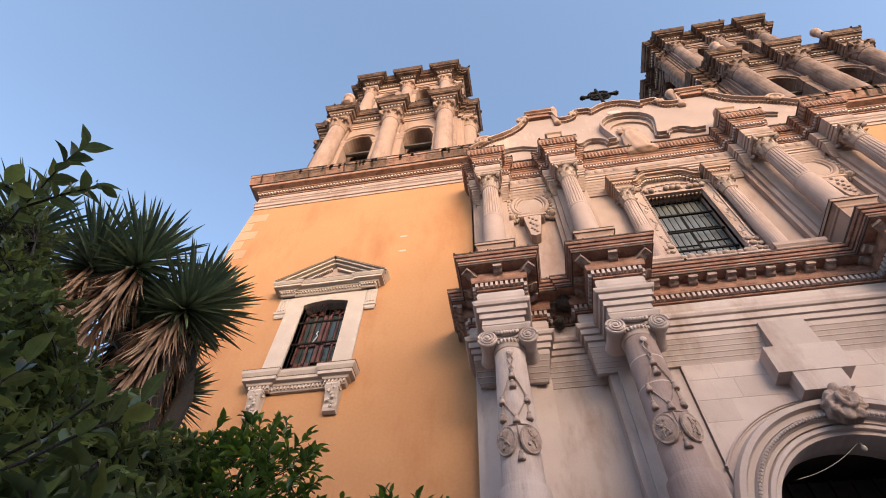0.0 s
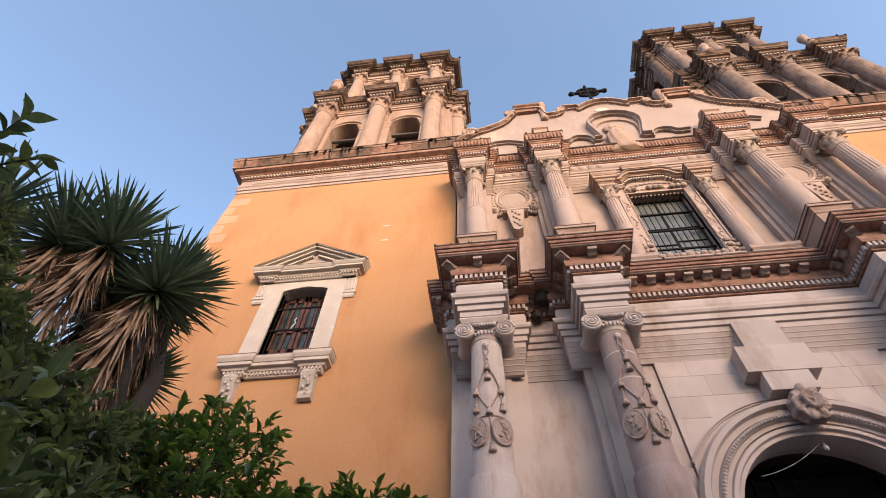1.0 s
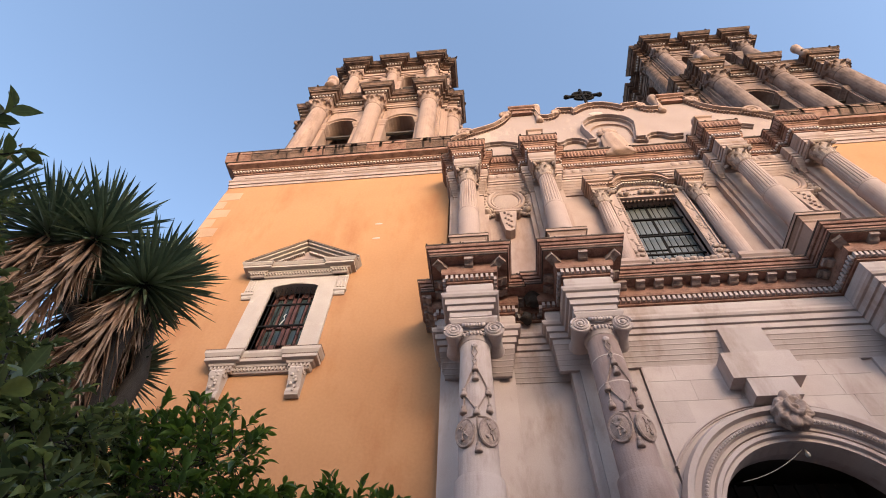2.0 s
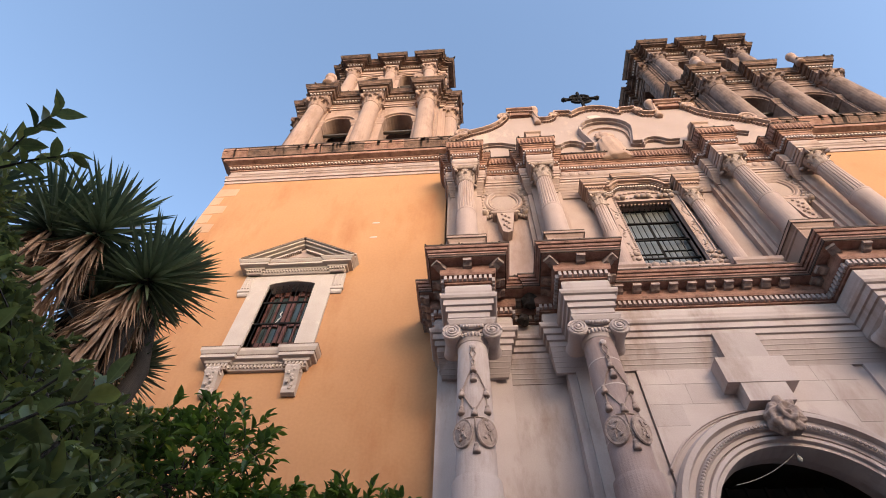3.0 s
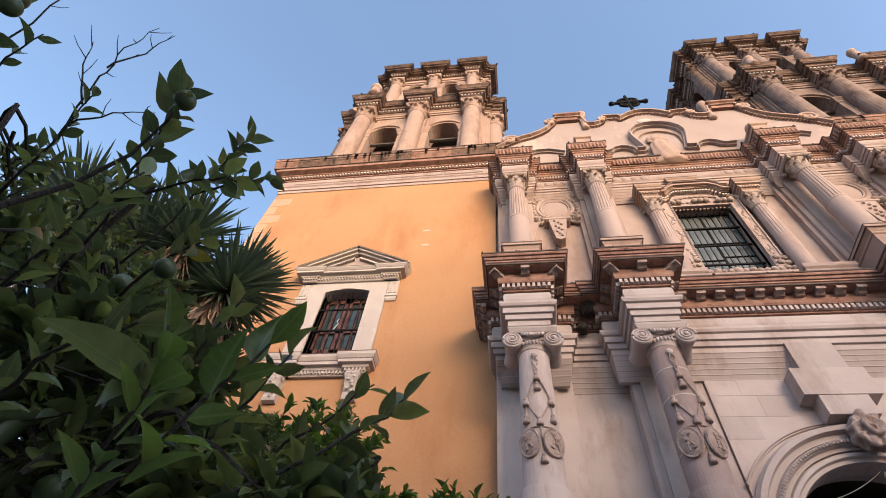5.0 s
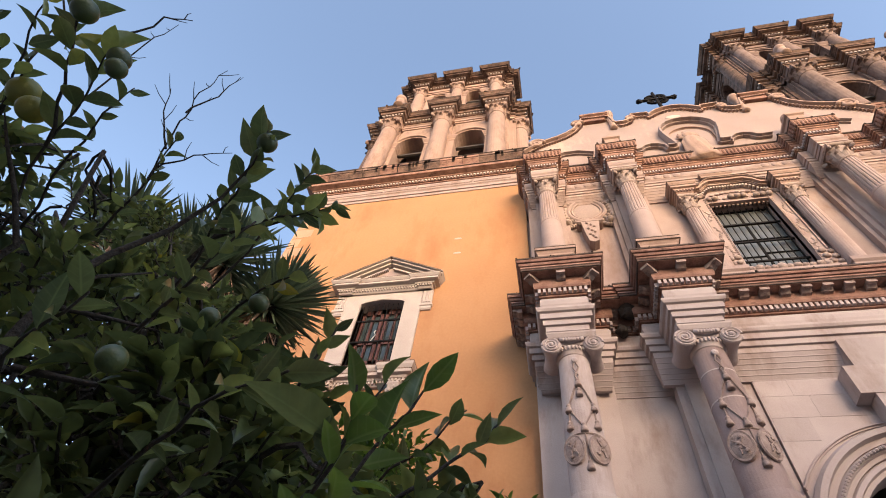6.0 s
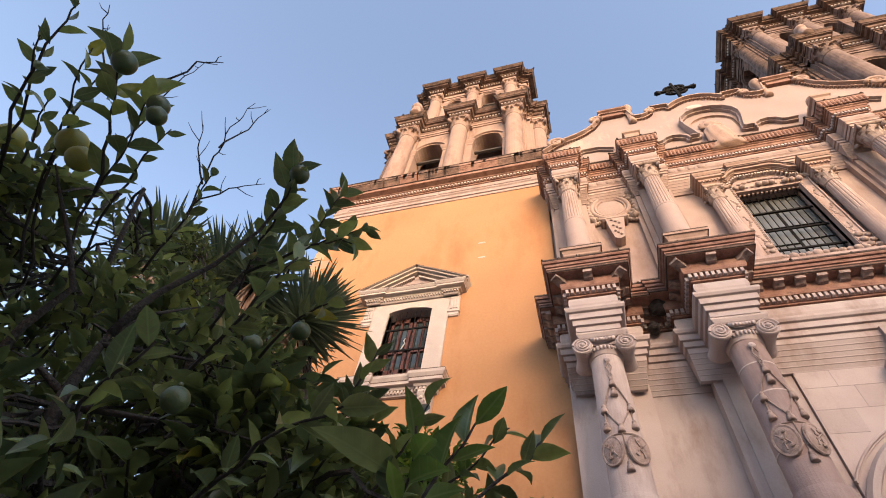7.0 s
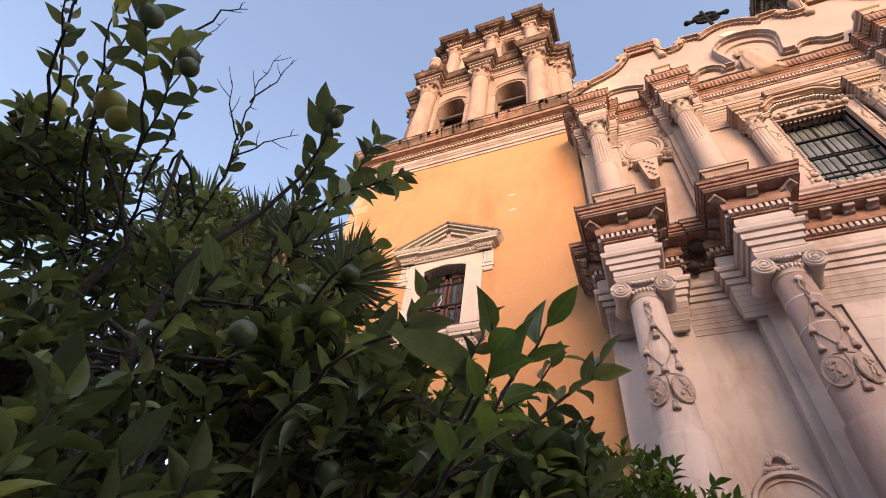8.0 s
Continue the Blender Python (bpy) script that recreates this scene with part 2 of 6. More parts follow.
def tube(bm, path, radius, seg=8, cap=True, flat=None):
    """A round bar along a path; radius: one number or one for each point."""
    pts = [Vector(p) for p in path]
    rs = radius if isinstance(radius, (list, tuple)) else [radius] * len(pts)
    rings, side = [], None
    for k, p in enumerate(pts):
        d = (pts[min(k + 1, len(pts) - 1)] - pts[max(k - 1, 0)]).normalized()
        if side is None:
            side = d.orthogonal().normalized()
        side = (side - d * side.dot(d)).normalized()
        up = d.cross(side)
        rings.append([bm.verts.new(p + rs[k] * (math.cos(2 * math.pi * q / seg) * side + math.sin(2 * math.pi * q / seg) * up)) for q in range(seg)])
    for a, b in zip(rings, rings[1:]):
        for q in range(seg):
            bm.faces.new((a[q - 1], a[q], b[q], b[q - 1]))
    if cap:
        bm.faces.new(rings[0][::-1])
        bm.faces.new(rings[-1])


def band(bm, path, depth_in, depth_out, y_back, width):
    """A flat moulding of that width along a path of (x, z), from y_back out to depth_out, with a raised inner fillet."""
    n = len(path)
    prof = ((0.0, 0.0), (0.0, depth_in), (0.35, depth_in), (0.45, depth_out), (0.8, depth_out), (1.0, depth_in), (1.0, 0.0))
    rings = []
    for k, (x, z) in enumerate(path):
        ax, az = path[max(k - 1, 0)]
        bx, bz = path[min(k + 1, n - 1)]
        d = math.hypot(bx - ax, bz - az) or 1
        nx, nz = -(bz - az) / d, (bx - ax) / d
        rings.append([bm.verts.new((x + nx * width * u, y_back - v, z + nz * width * u)) for u, v in prof])
    for a, b in zip(rings, rings[1:]):
        for q in range(len(prof) - 1):
            bm.faces.new((a[q], a[q + 1], b[q + 1], b[q]))
    bm.faces.new(rings[0])
    bm.faces.new(rings[-1][::-1])
    bmesh.ops.recalc_face_normals(bm, faces=bm.faces[:])


def moulding(bm, x0, x1, yf, yb, profile):
    """Sweeps a profile of (projection, z), from the bottom up, round a block's two returns and its front."""
    rows = [[bm.verts.new(p) for p in ((x0 - e, yb, z), (x0 - e, yf - q, z), (x1 + e, yf - q, z), (x1 + e, yb, z))] for q, e, z in [(q, q if q > 0 else 0.3 * q, z) for q, z in profile]]
    for a, b in zip(rows, rows[1:]):
        for k in range(3):
            bm.faces.new((a[k], a[k + 1], b[k + 1], b[k]))
    bm.faces.new(rows[0][::-1])
    bm.faces.new(rows[-1])


def dentils(bm, x0, x1, yf, z0, z1, size, gap, depth):
    """Small blocks in a row along a front."""
    n = max(1, round((x1 - x0 + gap) / (size + gap)))
    step = (x1 - x0 - size) / max(1, n - 1)
    for k in range(n):
        x = x0 + k * step
        box(bm, x, x + size, yf - depth, yf + 0.02, z0, z1)


def arch_line(xc, zc, r, steps=24, a0=0.0, a1=math.pi):
    return [(xc + r * math.cos(a1 + (a0 - a1) * k / steps), zc + r * math.sin(a1 + (a0 - a1) * k / steps)) for k in range(steps + 1)]


def arcade(bm, x0, x1, z0, z1, y0, y1, openings, steps=18):
    """A wall pierced by openings (middle, half width, sill, springing, rise); rise 0 is a flat lintel."""
    at = x0
    for xc, h, sill, spring, rise in sorted(openings):
        box(bm, at, xc - h, y0, y1, z0, z1)
        if sill > z0:
            box(bm, xc - h, xc + h, y0, y1, z0, sill)
        if rise:
            curve = [(xc - h * math.cos(math.pi * k / steps), spring + rise * math.sin(math.pi * k / steps)) for k in range(steps + 1)]
            for (ax, az), (bx, bz) in zip(curve, curve[1:]):
                v = [bm.verts.new(p) for p in ((ax, y0, az), (bx, y0, bz), (bx, y0, z1), (ax, y0, z1), (ax, y1, az), (bx, y1, bz), (bx, y1, z1), (ax, y1, z1))]
                for f in ((0, 1, 2, 3), (7, 6, 5, 4), (4, 5, 1, 0), (3, 2, 6, 7)):
                    bm.faces.new([v[q] for q in f])
        else:
            box(bm, xc - h, xc + h, y0, y1, spring, z1)
        at = xc + h
    box(bm, at, x1, y0, y1, z0, z1)
    bmesh.ops.remove_doubles(bm, verts=bm.verts[:], dist=0.0005)


def lump(bm, x, y, z, r, squash=(1, 1, 1), seg=8):
    m = pose(x, y, z) @ Matrix.Diagonal((*[r * q for q in squash], 1))
    bmesh.ops.create_uvsphere(bm, u_segments=seg, v_segments=max(4, seg // 2 + 1), radius=1, matrix=m)


def crust(bm, x0, x1, y, z, rng, size=0.05, every=0.16):
    """Uneven lumps of lichen and broken mortar along an edge."""
    x = x0 + rng.uniform(0, every)
    while x < x1:
        r = size * rng.uniform(0.4, 1.3)
        bmesh.ops.create_icosphere(bm, subdivisions=1, radius=1, matrix=pose(x, y + rng.uniform(-0.01, 0.04), z - 0.3 * r, 0, 0, rng.uniform(0, 90)) @ Matrix.Diagonal((r * rng.uniform(1.0, 2.6), r, r * rng.uniform(0.6, 1.1), 1)))
        x += every * rng.uniform(0.4, 1.9)


CRUST = random.Random(31)
# ---------------------------------------------------------------- the plan
AXIS = 5.91                       # middle of the portal
PORTAL_L, PORTAL_R = -0.30, 12.12
WALL_Y = 7.75                     # portal's back plane
MID_Y = 7.40                      # face of the middle bay
ARCH_X, ARCH_Z, ARCH_R = 5.84, 5.57, 1.61         # middle of the doorway arch
COLS = (0.44, 2.93, 8.93, 11.42)
OCHRE_Y = 8.0

# ---------------------------------------------------------------- ground
bm = bmesh.new()
quad(bm, (-900, -900, 0), (900, -900, 0), (900, 900, 0), (-900, 900, 0))
part("ground", bm, PAVING, None, "grey stone paving in front of the church", kind="structure")

# plain unseen blocks behind the viewer, added to keep sun off the lower facade
bm = bmesh.new()
for x0, x1, h in ((-70, -34, 13.0), (-34, -12, 15.5), (-12, 14, 14.5), (14, 38, 15.5), (38, 75, 13.0)):
    box(bm, x0, x1, -28, -20, 0, h)
part("wall_south", bm, STUCCO, None, "plain ochre blocks behind the viewer, added to shade the facade", kind="structure")

# ---------------------------------------------------------------- portal
portal = thing("church_portal", "two-storey baroque church portal of pinkish carved stone", "church facade", (AXIS, WALL_Y, 0))
inv = Matrix.Translation((-AXIS, -WALL_Y, 0))


def pp(name, bm, mat, parent=None, label="", smooth=False, kind=""):
    """A portal part, built in world places."""
    if parent is None:
        bm.transform(inv)
    return part(name, bm, mat, parent or portal, label, smooth, kind)


bm = bmesh.new()
arcade(bm, PORTAL_L, PORTAL_R, 0, 11.5, WALL_Y, 8.05, [(ARCH_X, 1.7, 0, ARCH_Z, 1.7)], 28)
pp("lower_wall", bm, STONE)
bm = bmesh.new()
arcade(bm, 3.80, 8.02, 0, 9.47, MID_Y, WALL_Y - 0.002, [(ARCH_X, ARCH_R, 0, ARCH_Z, ARCH_R)], 28)
pp("middle_wall", bm, STONE)
bm = bmesh.new()
arcade(bm, PORTAL_L + 0.08, PORTAL_R - 0.08, 11.5, 18.8, WALL_Y, 8.7, [(AXIS + 0.07, 0.85, 12.8, 16.08, 0)])
pp("upper_wall", bm, UPPERSTONE)

ENTAB1 = {
    "architrave": [(0, 9.482), (0, 9.623), (0.047, 9.633), (0.047, 9.774), (0.094, 9.783), (0.094, 9.934), (0.141, 9.953), (0.169, 10.009), (0.169, 10.065)],
    "frieze": [(0.019, 10.065), (0.056, 10.141), (0.075, 10.235), (0.075, 10.348), (0.056, 10.432), (0.019, 10.489)],
    "cornice": [(0.075, 10.489), (0.075, 10.536), (0.094, 10.536), (0.094, 10.667), (0.169, 10.677), (0.188, 10.733), (0.188, 10.987), (0.415, 10.992), (0.415, 11.006), (0.43, 11.006), (0.43, 11.072), (0.415, 11.074), (0.415, 11.091), (0.441, 11.093), (0.441, 11.138), (0.422, 11.143), (0.422, 11.161), (0.46, 11.166), (0.479, 11.223), (0.467, 11.232), (0.467, 11.246), (0.505, 11.251), (0.52, 11.288), (0.52, 11.354)],
}
ENTAB2 = {
    "architrave": [(0, 17.12), (0, 17.24), (0.03, 17.245), (0.03, 17.36), (0.06, 17.365), (0.06, 17.46), (0.10, 17.52)],
    "frieze": [(0.02, 17.52), (0.05, 17.60), (0.07, 17.70), (0.07, 17.78), (0.05, 17.88), (0.02, 17.94)],
    "cornice": [(0.06, 17.94), (0.06, 18.0), (0.08, 18.0), (0.08, 18.12), (0.13, 18.14), (0.14, 18.2), (0.14, 18.26), (0.17, 18.28), (0.17, 18.34), (0.21, 18.36), (0.21, 18.42), (0.19, 18.425), (0.19, 18.45), (0.235, 18.46), (0.235, 18.53), (0.215, 18.535), (0.215, 18.56), (0.255, 18.60), (0.27, 18.66), (0.25, 18.665), (0.25, 18.69), (0.285, 18.72), (0.29, 18.82)],
}


def entablature(step, x0, x1, yf, yb, levels, make, dent, mats=(STONE, STONE, WEATHERED)):
    """A block of entablature: architrave, frieze, cornice, dentils and modillions."""
    top = None
    for (kind, prof), mat in zip(levels.items(), mats):
        bm = bmesh.new()
        steps = []
        if kind == "architrave" and step < 2:
            base, depth = prof[0][1], 0.05 if x1 - x0 > 5 else 0.07
            for n in (5, 4, 3, 2, 1):
                steps += [(-depth * n, base - 0.1 * n), (-depth * n + 0.004, base - 0.1 * n + 0.02), (-depth * (n - 1) - 0.012, base - 0.1 * n + 0.094)]
        moulding(bm, x0, x1, yf, yb, [(q, z - 0.004 * step) for q, z in steps + prof])
        top = make(kind, bm, mat)
    # dark strips along the cornice's top edge and one lower step
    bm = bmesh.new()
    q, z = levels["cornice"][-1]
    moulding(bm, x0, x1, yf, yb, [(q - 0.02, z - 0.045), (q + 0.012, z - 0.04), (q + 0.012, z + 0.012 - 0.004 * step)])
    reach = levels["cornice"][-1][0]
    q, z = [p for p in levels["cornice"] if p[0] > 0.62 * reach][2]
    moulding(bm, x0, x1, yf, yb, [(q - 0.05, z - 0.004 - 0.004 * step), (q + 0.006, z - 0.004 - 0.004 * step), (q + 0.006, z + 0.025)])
    # finer dark lines on every fifth profile point near the lip
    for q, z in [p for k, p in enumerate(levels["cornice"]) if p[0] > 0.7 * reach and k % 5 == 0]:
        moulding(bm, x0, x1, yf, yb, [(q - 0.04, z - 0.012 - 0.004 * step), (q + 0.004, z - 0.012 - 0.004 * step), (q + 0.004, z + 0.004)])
    make("drip_edge", bm, LICHEN_AND_LINES)
    bm = bmesh.new()
    q, z = levels["cornice"][-1]
    crust(bm, x0 - q, x1 + q, yf - q + 0.02, z + 0.02, CRUST, 0.035 if z < 15 else 0.05, 0.13)
    crust(bm, x0 - q, x1 + q, yf - q + 0.06, z - 0.06, CRUST, 0.022, 0.22)
    make("crust", bm, LICHEN_AND_LINES, kind="stuff")
    size, gap, depth, proj, z0, z1 = dent
    bm = bmesh.new()
    dentils(bm, x0 - proj, x1 + proj, yf - proj, z0, z1, size, gap, depth)
    for side in (x0 - proj, x1 + proj):
        n = int((yb - yf) / (size + gap))
        for k in range(n):
            y = yf - proj + 0.02 + k * (size + gap)
            box(bm, side - depth if side < (x0 + x1) / 2 else side - 0.02, side + 0.02 if side < (x0 + x1) / 2 else side + depth, y, y + size, z0, z1)
    make("dentil_course", bm, STONE, kind="stuff")
    return top


D1 = (0.062, 0.048, 0.066, 0.094, 10.540, 10.663)
D2 = (0.05, 0.045, 0.05, 0.08, 18.01, 18.11)


def modillion(w=0.19, d=0.215, h=0.13):
    """A scrolled bracket, its top at the origin, reaching forward."""
    bm = bmesh.new()
    side = [(0, 0), (0, -h), (-d * 0.35, -h * 0.95), (-d * 0.6, -h * 0.55), (-d * 0.8, -h * 0.5), (-d, -h * 0.6), (-d, 0)]
    a = [bm.verts.new((-w / 2, y, z)) for y, z in side]
    b = [bm.verts.new((w / 2, y, z)) for y, z in side]
    bm.faces.new(a)
    bm.faces.new(b[::-1])
    for k in range(len(a)):
        bm.faces.new((a[k - 1], b[k - 1], b[k], a[k]))
    bmesh.ops.recalc_face_normals(bm, faces=bm.faces[:])
    return bm


mod_first = None


def put_modillion(m):
    global mod_first
    m = inv @ m
    if mod_first is None:
        mod_first = part("modillion", modillion(), CARVED, portal, "pale carved bracket")
        mod_first.matrix_basis = m
    else:
        again(mod_first, m)


def portal_make(name, bm, mat, kind=""):
    return pp(name, bm, mat, kind=kind)


# the long runs first, then the breaks over the pilasters and over the columns
RUNS1 = [(PORTAL_L, PORTAL_R, 7.48, 8.3), (PORTAL_L + 0.005, 1.32, 7.20, 7.48), (2.12, 9.72, 7.14, 7.48), (10.5, PORTAL_R - 0.005, 7.20, 7.48)]
for x0, x1, yf, yb in RUNS1:
    entablature(0 if yb > 8 else 1, x0, x1, yf, yb, ENTAB1, portal_make, D1)
for c in COLS:
    entablature(2, c - 0.43, c + 0.43, 6.22, 7.18, ENTAB1, portal_make, D1)
    for dx, turn in ((-0.54, -45), (0, 0), (0.54, 45)):
        put_modillion(pose(c + dx, 6.03 if dx == 0 else 6.10, 10.980, 0, 0, turn) @ Matrix.Diagonal((1, 1 if dx == 0 else 1.35, 1, 1)))
    for dy in (0.3, 0.62):
        put_modillion(pose(c - 0.615, 6.22 + dy, 10.980, 0, 0, -90))
        put_modillion(pose(c + 0.615, 6.22 + dy, 10.980, 0, 0, 90))
for k in range(10):
    put_modillion(pose(3.86 + k * 0.407, 6.955, 10.982))
for x in (1.55, 1.8, 10.06, 10.3):
    put_modillion(pose(x, 7.28, 10.986))
for y in (6.95, 7.2, 7.45, 7.68, 7.9):
    put_modillion(pose(PORTAL_L - 0.2, y, 10.980, 0, 0, -90))

RUNS2 = [(PORTAL_L + 0.08, PORTAL_R - 0.08, 7.45, 8.4), (-0.2, 1.03, 7.2, 7.45), (2.3, 3.52, 7.2, 7.45), (8.33, 9.55, 7.2, 7.45), (10.82, 12.05, 7.2, 7.45)]
for x0, x1, yf, yb in RUNS2:
    entablature(0 if yb > 8 else 1, x0, x1, yf, yb, ENTAB2, portal_make, D2, (UPPERSTONE, UPPERSTONE, WEATHERED))
UP = (0.42, 2.90, 8.95, 11.43)
for c in UP:
    entablature(2, c - 0.36, c + 0.36, 6.73, 7.22, ENTAB2, portal_make, D2, (UPPERSTONE, UPPERSTONE, WEATHERED))

# egg course along the top edge of the upper cornice
bm = bmesh.new()
for a, b in ((3.66, 8.2), (1.2, 2.15), (9.72, 10.66)):
    x = a + 0.06
    while x < b:
        revolve(bm, [(0.03, 18.40), (0.05, 18.45), (0.035, 18.50), (0.052, 18.60), (0.055, 18.70), (0.03, 18.78)], x, 7.20, 7)
        x += 0.115
for c in UP:
    for k in range(11):
        revolve(bm, [(0.03, 18.40), (0.05, 18.45), (0.035, 18.50), (0.052, 18.60), (0.055, 18.70), (0.03, 18.78)], c - 0.6 + 0.12 * k, 6.485, 7)
    for k in range(1, 5):
        for q in (-0.605, 0.605):
            revolve(bm, [(0.03, 18.40), (0.05, 18.45), (0.035, 18.50), (0.052, 18.60), (0.055, 18.70), (0.03, 18.78)], c + q, 6.485 + 0.13 * k, 7)
pp("egg_course", bm, WEATHERED, kind="stuff")
for a, b in ((3.66, 8.2), (1.2, 2.15), (9.72, 10.66)):
    bm = bmesh.new()
    box(bm, a, b, 7.13, 7.4, 18.80, 18.86)
    crust(bm, a, b, 7.16, 18.87, CRUST, 0.035, 0.14)
    pp("rail_cap", bm, LICHEN_AND_LINES, kind="stuff")
# shells on the upper frieze
shell = None
for x in (1.2, 1.5, 1.8, 2.1, 3.75, 4.05, 4.35, 4.65, 7.3, 7.6, 7.9, 8.2, 9.8, 10.1, 10.4, 10.7):
    if shell is None:
        bm = bmesh.new()
        bmesh.ops.create_uvsphere(bm, u_segments=12, v_segments=7, radius=1, matrix=Matrix.Diagonal((0.135, 0.06, 0.15, 1)))
        shell = part("frieze_shell", bm, UPPERSTONE, portal, smooth=True)
        shell.matrix_basis = inv @ pose(x, 7.40, 17.72)
    else:
        again(shell, inv @ pose(x, 7.40, 17.72))

# pilasters behind the lower columns
for x0, x1 in ((PORTAL_L, 1.28), (2.42, 3.78), (8.06, 9.42), (10.54, PORTAL_R)):
    bm = bmesh.new()
    out = 0.17 if 2 < x0 < 9 else 0.0
    box(bm, x0, x1, 7.62 - out, WALL_Y + 0.01, 0, 9.46)
    box(bm, x0 + 0.17, x1 - 0.34 if x0 < 6 else x1 - 0.17, 7.56 - out, 7.63 - out, 0, 9.3)
    pp("pilaster", bm, STONE)
for x0, x1 in ((-0.2, 1.03), (2.3, 3.52), (8.33, 9.55), (10.82, 12.05)):
    bm = bmesh.new()
    box(bm, x0, x1, 7.58, WALL_Y + 0.01, 11.3, 17.12)
    box(bm, x0 + 0.12, x1 - 0.12, 7.48, 7.6, 11.3, 17.0)
    box(bm, x0 + 0.26, x1 - 0.26, 7.40, 7.5, 11.3, 17.0)
    pp("upper_pilaster", bm, UPPERSTONE)


# ---------------------------------------------------------------- lower columns
def spiral(bm, xc, y, zc, r, hand):
    pts = []
    for k in range(44):
        a = k / 43 * 2.3 * 2 * math.pi
        q = r * (1 - 0.78 * k / 43)
        pts.append((xc + hand * q * math.cos(a), y - 0.012 * k / 43, zc + q * math.sin(a)))
    tube(bm, pts, [0.028 - 0.008 * k / 43 for k in range(44)], 5)


def tassel(bm, x, y, z, s=1.0):
    """A hanging tassel in low relief, its head at x, y, z."""
    revolve(bm, [(0.02 * s, z - 0.22 * s), (0.07 * s, z - 0.215 * s), (0.075 * s, z - 0.19 * s), (0.06 * s, z - 0.12 * s), (0.035 * s, z - 0.08 * s), (0.045 * s, z - 0.06 * s), (0.04 * s, z - 0.03 * s), (0.01 * s, z)], x, y, 10)


def relief_on_column(col, cx, cy, r, shields, carved):
    """Ropes, tassels and two oval shields lying on the front of a shaft; places by (angle from the front, height)."""
    def on(a, z, out=0.02):
        return (cx + (r + out) * math.sin(radians(a)), cy - (r + out) * math.cos(radians(a)), z)
    bm = bmesh.new()
    for path in ([(0, 9.22), (-9, 9.05), (6, 8.82), (0, 8.7)], [(0, 9.22), (9, 9.05), (-6, 8.82), (0, 8.7)], [(0, 8.7), (-38, 8.15)], [(0, 8.7), (38, 8.15)], [(-38, 8.1), (0, 7.62)], [(38, 8.1), (0, 7.62)], [(-38, 8.1), (-40, 7.72)], [(38, 8.1), (40, 7.72)], [(0, 7.55), (3, 6.95)], [(-44, 7.5), (-15, 7.5), (15, 7.5), (44, 7.5)]):
        fine = []
        for (a0, z0), (a1, z1) in zip(path, path[1:]):
            fine += [on(a0 + (a1 - a0) * q / 5, z0 + (z1 - z0) * q / 5) for q in range(6)]
        tube(bm, fine, 0.016, 5)
    part("rope", bm, carved, col)
    for a, z in ((0, 8.75), (0, 8.52), (-38, 8.2), (38, 8.2), (-40, 7.82), (40, 7.82), (0, 7.72), (3, 6.98)):
        bm = bmesh.new()
        x, y, zz = on(a, z, 0.025)
        tassel(bm, x, y, zz, 0.95)
        part("tassel", bm, carved, col, smooth=True)
    bm = bmesh.new()
    x, y, zz = on(0, 9.24)
    lump(bm, x, y, zz, 0.07, (1, 0.5, 1), 10)
    lump(bm, x, y - 0.02, zz, 0.03, (1, 0.6, 1), 8)
    part("rosette", bm, STONE, col, smooth=True)
    for a, tip in ((-34, -8), (34, 8)):
        x, y, zz = on(a, 7.2, 0.03)
        m = pose(x, y, zz, 0, tip, a)
        bm = bmesh.new()
        ring = [(0.19 * math.cos(2 * math.pi * k / 24), 0, 0.27 * math.sin(2 * math.pi * k / 24)) for k in range(25)]
        tube(bm, ring, 0.03, 6, False)
        bmesh.ops.create_uvsphere(bm, u_segments=20, v_segments=8, radius=1, matrix=Matrix.Diagonal((0.19, 0.05, 0.27, 1)))
        for k in range(4):
            lump(bm, shields * 0.05 * math.cos(k * 2.1), -0.055, -0.14 + 0.09 * k, 0.035, (1.3, 0.6, 1), 6)
        tube(bm, [(-0.09, -0.06, 0.12), (0.02, -0.06, -0.02), (0.08, -0.055, -0.16)], 0.013, 5)
        tube(bm, [(0.09, -0.06, 0.1), (-0.03, -0.06, -0.04), (-0.05, -0.055, -0.17)], 0.013, 5)
        bm.transform(m)
        part("shield", bm, carved, col, "oval carved relief shield")


